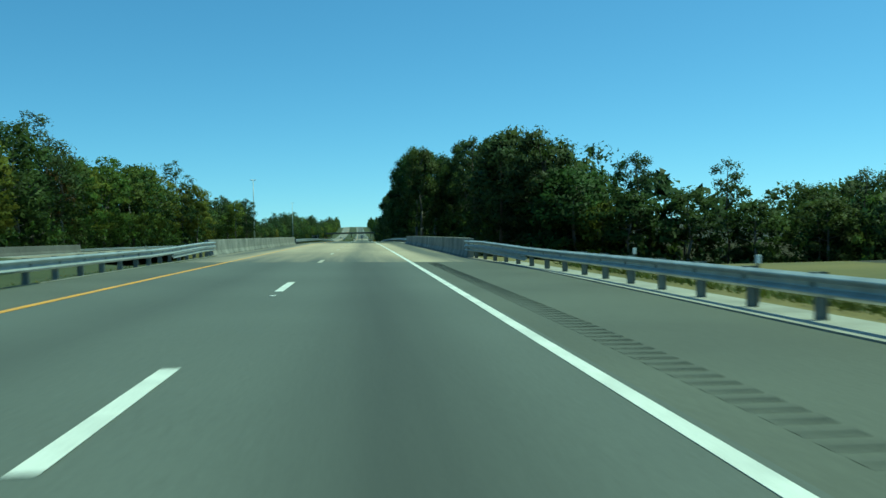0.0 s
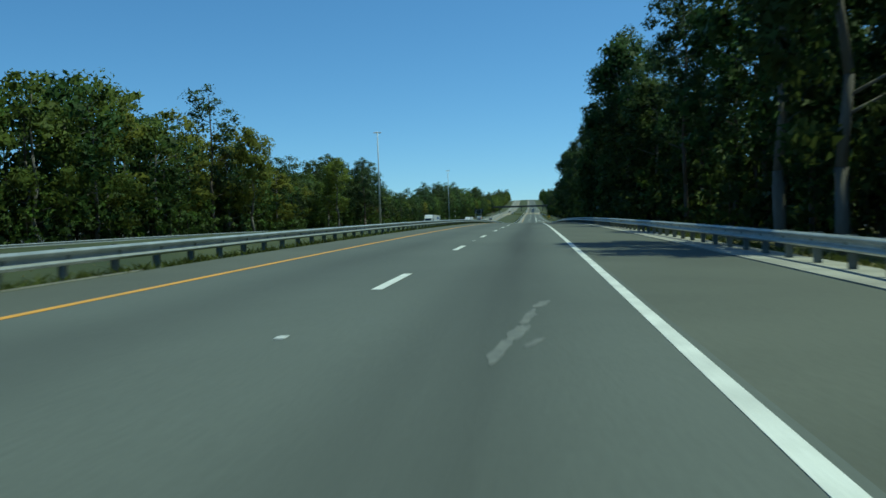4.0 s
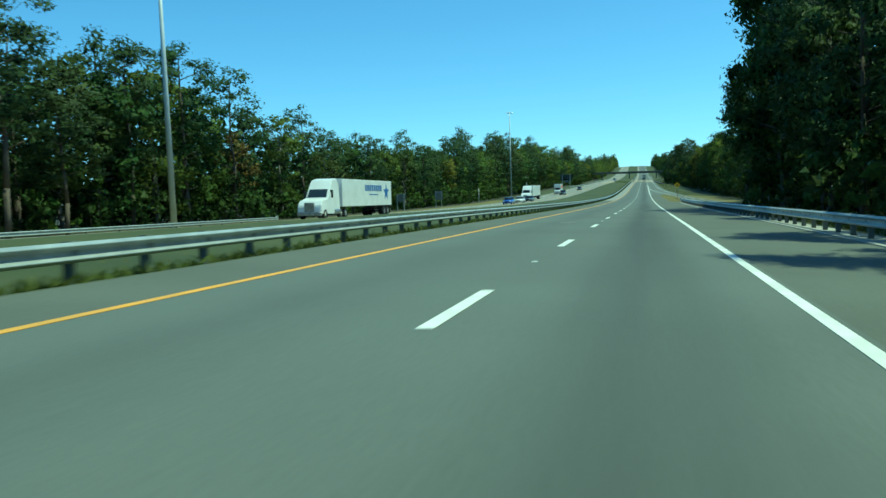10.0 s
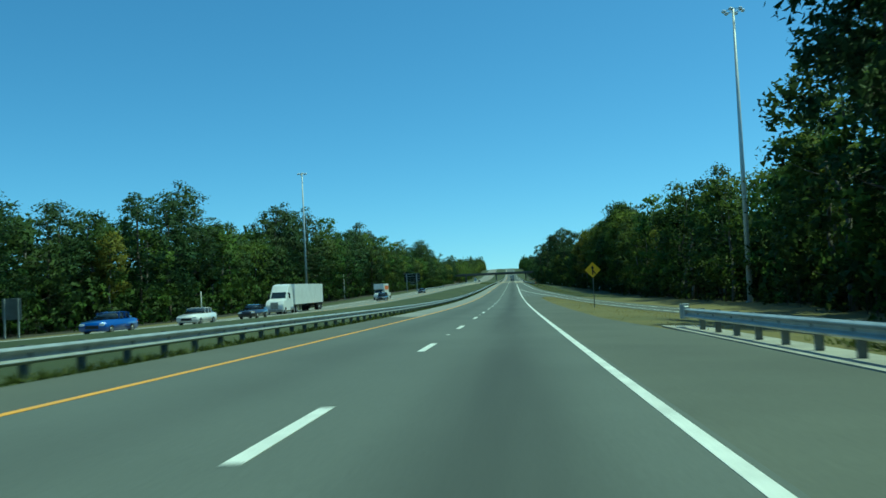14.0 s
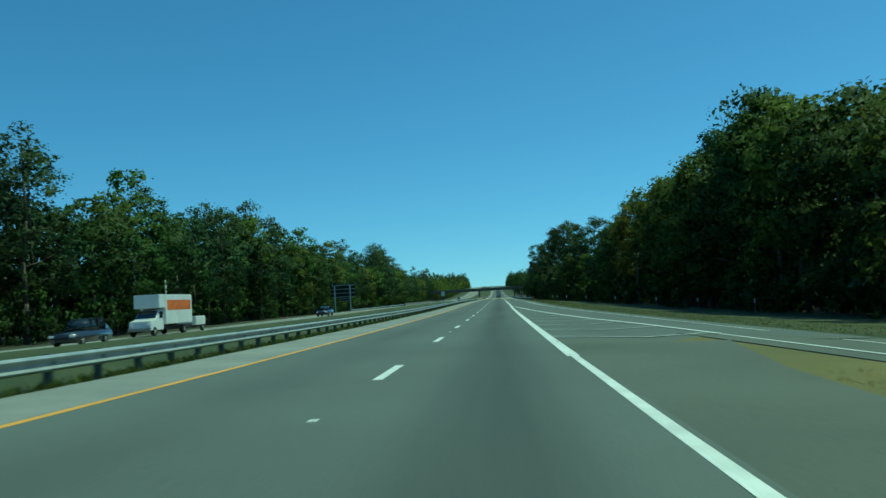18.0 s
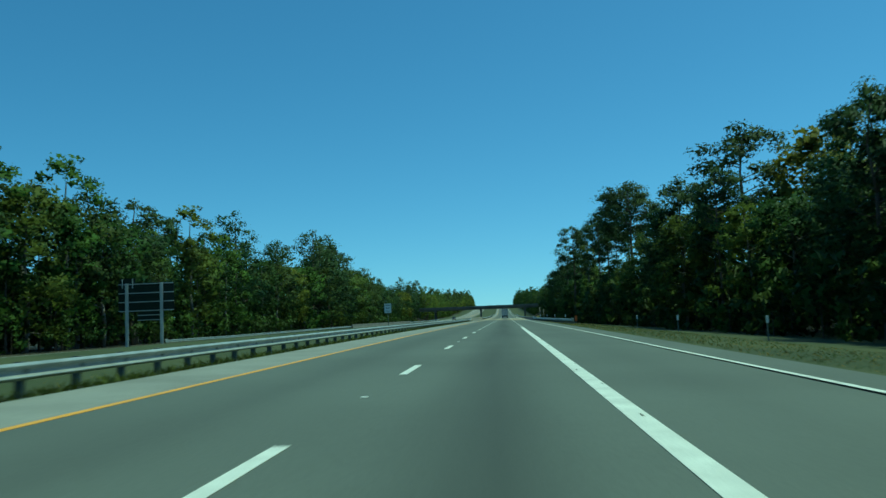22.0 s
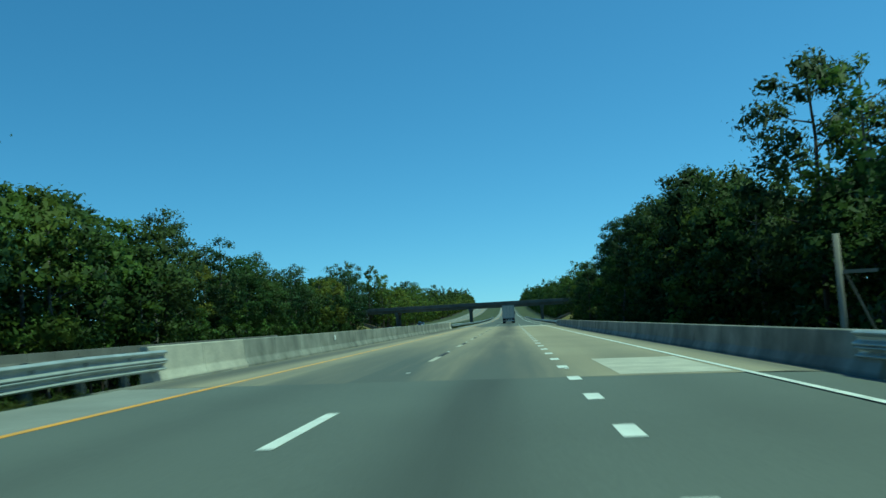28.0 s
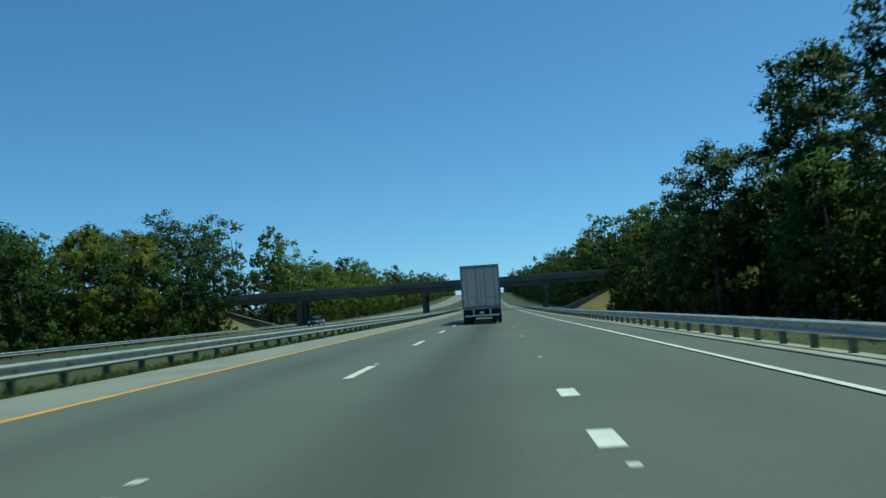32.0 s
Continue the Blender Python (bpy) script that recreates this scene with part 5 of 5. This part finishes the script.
def utility_pole(s, u, h, brace):
    t = thing("utility_pole", upright(s, u, -gully(s)), "short weathered timber pole beside the bridge", "pole", "timber poles")
    part("shaft", tube(bmesh.new(), (0, 0, -0.5), (0, 0, h), 0.085, 0.07, 10), M_WOODPOLE, t, smooth=True)
    if brace:
        part("guy_wire", tube(bmesh.new(), (0, 0, h - 0.6), (1.7, 0.4, 0.05), 0.03, 0.03, 5), M_WOODPOLE, t)
        part("crossbar", box(bmesh.new(), 0, 0.9, -0.04, 0.04, h - 1.0, h - 0.91), M_WOODPOLE, t)


utility_pole(813.3, 10.6, 3.15 + gully(813.3), True), utility_pole(810.7, 11.4, 2.75 + gully(810.7), False)

# delineators along the ramp side
def delineator(s, u):
    t = thing("delineator", upright(s, u), "slim roadside delineator post with white reflector", "delineator", "delineators along the verge")
    part("post", box(bmesh.new(), -0.03, 0.03, -0.02, 0.02, -0.2, 1.25), M_POST, t)
    part("reflector", box(bmesh.new(), -0.075, 0.075, -0.035, -0.02, 0.9, 1.28, 0.004), M_SIGNW, t)


for s, u in ((566, 24.0), (584, 23.5), (603, 22.7), (630, 21.2), (644.6, 18.0), (655, 15.3), (674.4, 14.9), (695, 15.2)):
    delineator(s, u)
for s, u in ((19.6, 8.3), (13.4, 8.3)):
    t = thing("rail_marker", upright(s, u), "small white reflector on a stub behind the guardrail", "delineator", "markers behind the guardrail")
    part("stub", box(bmesh.new(), -0.02, 0.02, -0.02, 0.02, -0.2, 0.74), M_POST, t)
    part("reflector", box(bmesh.new(), -0.045, 0.045, -0.035, -0.02, 0.68, 0.83, 0.004), M_SIGNW, t)
for s in (735, 752, 770, 789):
    delineator(s, lerp(s, [(724, 11.2), (742, 10.4), (790, 9.3), (808, 8.7)]) + 0.35)
mk = thing("object_marker", upright(723.2, 11.6), "orange striped marker panel at the guardrail end", "road sign")
part("post", box(bmesh.new(), -0.03, 0.03, -0.02, 0.02, -0.2, 1.1), M_POST, mk)
part("panel", box(bmesh.new(), -0.15, 0.15, -0.03, -0.022, 0.35, 1.1, 0.003), M_ORANGE, mk)


# ---- vehicles ----
def wheel(parent, x, y, r, w, side):
    bm = bmesh.new()
    bmesh.ops.create_cone(bm, cap_ends=True, segments=22, radius1=r, radius2=r, depth=w, matrix=Matrix.Translation((x, y, r)) @ Matrix.Rotation(math.pi / 2, 4, "Y"))
    bmesh.ops.bevel(bm, geom=[e for e in bm.edges if len(e.link_faces) == 2 and any(len(f.verts) > 4 for f in e.link_faces)], offset=r * 0.12, segments=2, affect="EDGES")
    ty = part("wheel", bm, M_RUBBER, parent)
    bm = bmesh.new()
    tube(bm, (x + side * (w / 2 - 0.03), y, r), (x + side * (w / 2 + 0.008), y, r), r * 0.58, r * 0.50, 18)
    tube(bm, (x + side * (w / 2), y, r), (x + side * (w / 2 + 0.03), y, r), r * 0.2, r * 0.16, 12)
    part("rim", bm, M_CHROME, ty)


def side_shape(bm, outline, half, inset=0.0, top_z=None):
    """A body from its side outline (y, z), narrowing by inset towards top_z."""
    def wid(z):
        return half - (inset * max(0, (z - outline[0][1])) / (top_z - outline[0][1]) if top_z else 0)
    a = [bm.verts.new((-wid(z), y, z)) for y, z in outline]
    b = [bm.verts.new((wid(z), y, z)) for y, z in outline]
    k = len(outline)
    for i in range(k):
        bm.faces.new((a[i], a[(i + 1) % k], b[(i + 1) % k], b[i]))
    bm.faces.new(a[::-1]), bm.faces.new(b)
    bmesh.ops.recalc_face_normals(bm, faces=bm.faces[:])
    return bm


def soften(bm, r):
    bmesh.ops.bevel(bm, geom=[e for e in bm.edges if e.calc_face_angle(0) > 0.5], offset=r, segments=2, affect="EDGES")
    return bm


def star(bm, r, z, y, x):
    pts = []
    for k in range(10):
        rr = r if k % 2 == 0 else r * 0.42
        a = math.pi / 2 + k * math.pi / 5
        pts.append((y + rr * math.cos(a), z + rr * math.sin(a)))
    a = [bm.verts.new((x, p, q)) for p, q in pts]
    b = [bm.verts.new((x + 0.01, p, q)) for p, q in pts]
    for i in range(10):
        bm.faces.new((a[i], a[(i + 1) % 10], b[(i + 1) % 10], b[i]))
    bm.faces.new(a), bm.faces.new(b[::-1])
    bmesh.ops.recalc_face_normals(bm, faces=bm.faces[:])


def semi(m, label, doors, skin, sleeper, logo=""):
    """Tractor and van trailer; the rear doors face -y, the rear at y = 0."""
    t = thing("semi_truck", m, label, "truck")
    part("trailer_body", soften(box(bmesh.new(), -1.3, 1.3, 0.06, 16.1, 1.15, 3.925), 0.03), skin, t)
    rear = part("door_frame", box(box(box(box(bmesh.new(), -1.3, -1.2, -0.02, 0.06, 1.0, 3.945), 1.2, 1.3, -0.02, 0.06, 1.0, 3.945), -1.2, 1.2, -0.02, 0.06, 3.765, 3.945), -1.2, 1.2, -0.04, 0.06, 0.98, 1.2), M_ALU, t)
    for x0, x1 in ((-1.19, -0.012), (0.012, 1.19)):
        d = part("rear_door", box(bmesh.new(), x0, x1, 0.0, 0.055, 1.22, 3.745, 0.012), doors, t, "dusty grey-white van door")
        c = (x0 + x1) / 2
        for off in (-0.3, 0.34):
            part("lock_rod", tube(bmesh.new(), (c + off, -0.03, 1.2), (c + off, -0.03, 3.765), 0.018, 0.018, 6), M_ALU, d)
        part("lock_handle", box(bmesh.new(), c - 0.25, c + 0.28, -0.05, -0.025, 1.75, 1.80), M_CHROME, d)
        for k in range(4):
            xx = x0 + 0.02 if x0 < -1 else x1 - 0.02
            part("hinge", box(bmesh.new(), xx - 0.05, xx + 0.05, -0.03, 0.0, 1.5 + k * 0.68, 1.6 + k * 0.68), M_CHROME, d)
    ug = bmesh.new()
    box(ug, -1.15, 1.15, -0.05, 0.05, 0.52, 0.63)
    for x in (-0.55, 0.55):
        box(ug, x - 0.05, x + 0.05, -0.04, 0.04, 0.6, 1.0)
    part("underride_guard", ug, M_SIGNW, t, "white underride bar")
    for x in (-1.08, -0.92, 0.92, 1.08):
        part("tail_lamp", tube(bmesh.new(), (x, -0.06, 1.08), (x, -0.035, 1.08), 0.055, 0.055, 12), M_REDLIGHT, t)
    part("number_plate", box(bmesh.new(), -0.15, 0.15, -0.06, -0.052, 0.70, 0.85), M_SIGNW, t)
    part("bogie", box(box(bmesh.new(), -0.55, 0.55, 0.6, 4.0, 0.7, 1.15), -1.1, 1.1, 1.4, 1.55, 0.42, 0.58), M_CHASSIS, t)
    for x in (-0.95, 0.95):
        part("mud_flap", box(bmesh.new(), x - 0.3, x + 0.3, 0.5, 0.515, 0.22, 1.1), M_CHASSIS, t)
    for y in (1.5, 2.75):
        for sd in (-1, 1):
            wheel(t, sd * 1.15, y, 0.5, 0.28, sd), wheel(t, sd * 0.83, y, 0.5, 0.28, sd)
    part("landing_gear", box(box(bmesh.new(), -0.85, -0.7, 11.6, 11.75, 0.3, 1.15), 0.7, 0.85, 11.6, 11.75, 0.3, 1.15), M_CHASSIS, t)
    # tractor
    cab = [(16.5, 0.9), (16.5, 3.3), (17.1, 3.95), (18.2, 3.75), (18.9, 2.9), (19.5, 2.05), (21.0, 1.75), (21.35, 1.3), (21.35, 0.5), (16.5, 0.5)]
    body = part("cab_body", soften(side_shape(bmesh.new(), cab, 1.2, 0.12, 3.95), 0.06), sleeper, t)
    ws = bmesh.new()
    v = [ws.verts.new(p) for p in ((-0.98, 19.53, 2.12), (0.98, 19.53, 2.12), (0.92, 18.96, 2.88), (-0.92, 18.96, 2.88))]
    w = [ws.verts.new(p.co + Vector((0, -0.03, -0.02))) for p in v]
    ws.faces.new(v), ws.faces.new(w[::-1])
    for i in range(4):
        ws.faces.new((v[i], w[i], w[(i + 1) % 4], v[(i + 1) % 4]))
    part("windscreen", ws, M_GLASS, t)
    part("grille", box(bmesh.new(), -0.5, 0.5, 21.33, 21.38, 0.75, 1.6, 0.02), M_CHROME, t)
    part("bumper", box(bmesh.new(), -1.2, 1.2, 21.2, 21.5, 0.35, 0.72, 0.06), M_CHROME, t)
    for sd in (-1, 1):
        part("side_window", box(bmesh.new(), sd * 1.105, sd * 1.135, 18.1, 18.85, 2.15, 2.8, 0.01), M_GLASS, t)
        part("headlamp", box(bmesh.new(), sd * 0.7, sd * 1.1, 21.3, 21.37, 0.95, 1.2, 0.03), M_LAMP, t)
        part("mirror", box(bmesh.new(), sd * 1.3, sd * 1.5, 19.0, 19.12, 2.05, 2.7, 0.02), M_CHASSIS, t)
        part("fuel_tank", tube(bmesh.new(), (sd * 0.98, 16.7, 0.72), (sd * 0.98, 18.0, 0.72), 0.3, 0.3, 14), M_CHROME, t)
        wheel(t, sd * 1.08, 20.4, 0.5, 0.3, sd)
        for y in (15.0, 16.3):
            wheel(t, sd * 1.05, y, 0.5, 0.3, sd)
    part("chassis", box(bmesh.new(), -0.45, 0.45, 14.2, 21.0, 0.6, 0.95), M_CHASSIS, t)
    if logo:
        for sd, flip in ((-1, 1), (1, -1)):
            bm = bmesh.new()
            x = -1.318 if sd < 0 else 1.308
            star(bm, 1.0, 2.65, 2.0, x)
            part("star_emblem", bm, M_BLUELOGO, t, "large blue star")
            for k in range(8):
                part("letter_bar", box(bmesh.new(), x, x + 0.01, 3.7 + k * 0.72, 3.7 + k * 0.72 + 0.52, 2.75, 3.4), M_BLUELOGO, t)
            part("slogan_bar", box(bmesh.new(), x, x + 0.01, 5.0, 8.0, 2.32, 2.42), M_BLUELOGO, t)
    return t


def car(m, paint, label, tall=1.45, long=4.6, suv=False):
    """A parked-still passenger car, its front at -y."""
    t = thing("car", m, label, "car", "oncoming cars")
    L = long
    low = [(-L / 2, 0.35), (-L / 2, 0.72), (-L / 2 + 0.25, 0.82), (-L * 0.2, 0.95), (L * 0.42, 0.98), (L / 2, 0.9), (L / 2, 0.38), (L * 0.45, 0.22), (-L * 0.46, 0.22)]
    part("body", soften(side_shape(bmesh.new(), low, 0.9, 0.06, 0.98), 0.05), paint, t, smooth=True)
    k = 0.48 if suv else 0.40
    cab = [(-L * 0.2, 0.94), (-L * 0.04, tall - 0.04), (L * 0.1, tall), (L * (k - 0.16), tall - 0.05), (L * k, 0.97)]
    part("cabin_glass", soften(side_shape(bmesh.new(), cab, 0.80, 0.16, tall), 0.04), M_GLASS, t, smooth=True)
    rf = [(-L * 0.045, tall - 0.05), (L * 0.1, tall + 0.015), (L * (k - 0.15), tall - 0.03), (L * (k - 0.15), tall - 0.09), (L * 0.1, tall - 0.06), (-L * 0.045, tall - 0.09)]
    part("roof", side_shape(bmesh.new(), rf, 0.67), paint, t)
    for y in (-L * 0.04, L * 0.13, L * (k - 0.14)):
        for sd in (-1, 1):
            part("pillar", box(bmesh.new(), sd * 0.665, sd * 0.80, y - 0.03, y + 0.03, 0.95, tall - 0.05), paint, t)
    for sd in (-1, 1):
        part("headlight", box(bmesh.new(), sd * 0.5, sd * 0.84, -L / 2 - 0.015, -L / 2 + 0.1, 0.58, 0.72, 0.02), M_LAMP, t)
        part("tail_light", box(bmesh.new(), sd * 0.55, sd * 0.86, L / 2 - 0.08, L / 2 + 0.012, 0.68, 0.84, 0.02), M_REDLIGHT, t)
        for y in (-L * 0.31, L * 0.30):
            wheel(t, sd * 0.80, y, 0.32, 0.22, sd)
    part("grille", box(bmesh.new(), -0.45, 0.45, -L / 2 - 0.012, -L / 2 + 0.05, 0.4, 0.62, 0.01), M_CHASSIS, t)
    return t


def box_truck(m):
    t = thing("moving_truck", m, "white rental moving truck with an orange stripe, towing a small trailer", "truck")
    part("cargo_box", soften(box(bmesh.new(), -1.15, 1.15, -1.2, 5.0, 0.95, 3.6), 0.05), M_TRUCKW, t)
    part("attic", soften(box(bmesh.new(), -1.15, 1.15, -2.5, -1.2, 2.4, 3.6), 0.05), M_TRUCKW, t)
    for x in (-1.16, 1.152):
        part("stripe", box(bmesh.new(), x, x + 0.008, -0.8, 4.6, 2.2, 3.1), M_ORANGE, t)
    cab = [(-1.25, 0.5), (-1.25, 2.3), (-2.1, 2.25), (-2.75, 1.5), (-3.9, 1.3), (-4.0, 0.5)]
    part("cab", soften(side_shape(bmesh.new(), cab, 1.0, 0.08, 2.3), 0.06), M_TRUCKW, t)
    part("windscreen", side_shape(bmesh.new(), [(-2.16, 2.2), (-2.72, 1.56), (-2.75, 1.58), (-2.2, 2.22)], 0.85), M_GLASS, t)
    for sd in (-1, 1):
        part("side_window", box(bmesh.new(), sd * 0.93, sd * 0.99, -2.1, -1.45, 1.55, 2.1, 0.01), M_GLASS, t)
        part("headlamp", box(bmesh.new(), sd * 0.6, sd * 0.9, -4.02, -3.95, 0.9, 1.1, 0.02), M_LAMP, t)
        wheel(t, sd * 0.92, -3.2, 0.4, 0.26, sd), wheel(t, sd * 0.92, 3.2, 0.4, 0.3, sd)
    part("bumper", box(bmesh.new(), -1.0, 1.0, -4.15, -3.95, 0.45, 0.75, 0.04), M_CHROME, t)
    part("chassis", box(bmesh.new(), -0.5, 0.5, -3.8, 7.0, 0.5, 0.8), M_CHASSIS, t)
    part("tow_dolly", soften(box(bmesh.new(), -0.95, 0.95, 6.4, 9.0, 0.6, 1.5), 0.08), M_TRUCKW, t)
    for sd in (-1, 1):
        wheel(t, sd * 1.05, 7.7, 0.34, 0.22, sd)
    return t


semi(at(966.0, 1.85), "grey-white box trailer of a semi truck seen from behind", M_VAN, M_VAN, M_DARKCAR)
IN, OUTER = -24.8, -28.5
semi(at(361.0, OUTER, spin=math.pi), "white semi truck with blue lettering and star on its trailer", M_TRUCKW, M_TRUCKW, M_TRUCKW, "star")
semi(at(503.0, OUTER, spin=math.pi), "white semi truck with plain white trailer", M_TRUCKW, M_TRUCKW, M_TRUCKW)
car(at(432, IN), M_BLUECAR, "blue sedan on the oncoming carriageway")
car(at(447, IN), M_WHITECAR, "white sedan on the oncoming carriageway")
car(at(462, IN), M_DARKCAR, "black sedan on the oncoming carriageway")
car(at(545, IN), M_DARKCAR, "dark sport utility car on the oncoming carriageway", 1.7, 4.8, True)
box_truck(at(565.5, OUTER))
car(at(618, IN), M_DARKCAR, "dark sedan on the oncoming carriageway")
car(at(1035, IN), M_DARKCAR, "dark sedan on the oncoming carriageway")
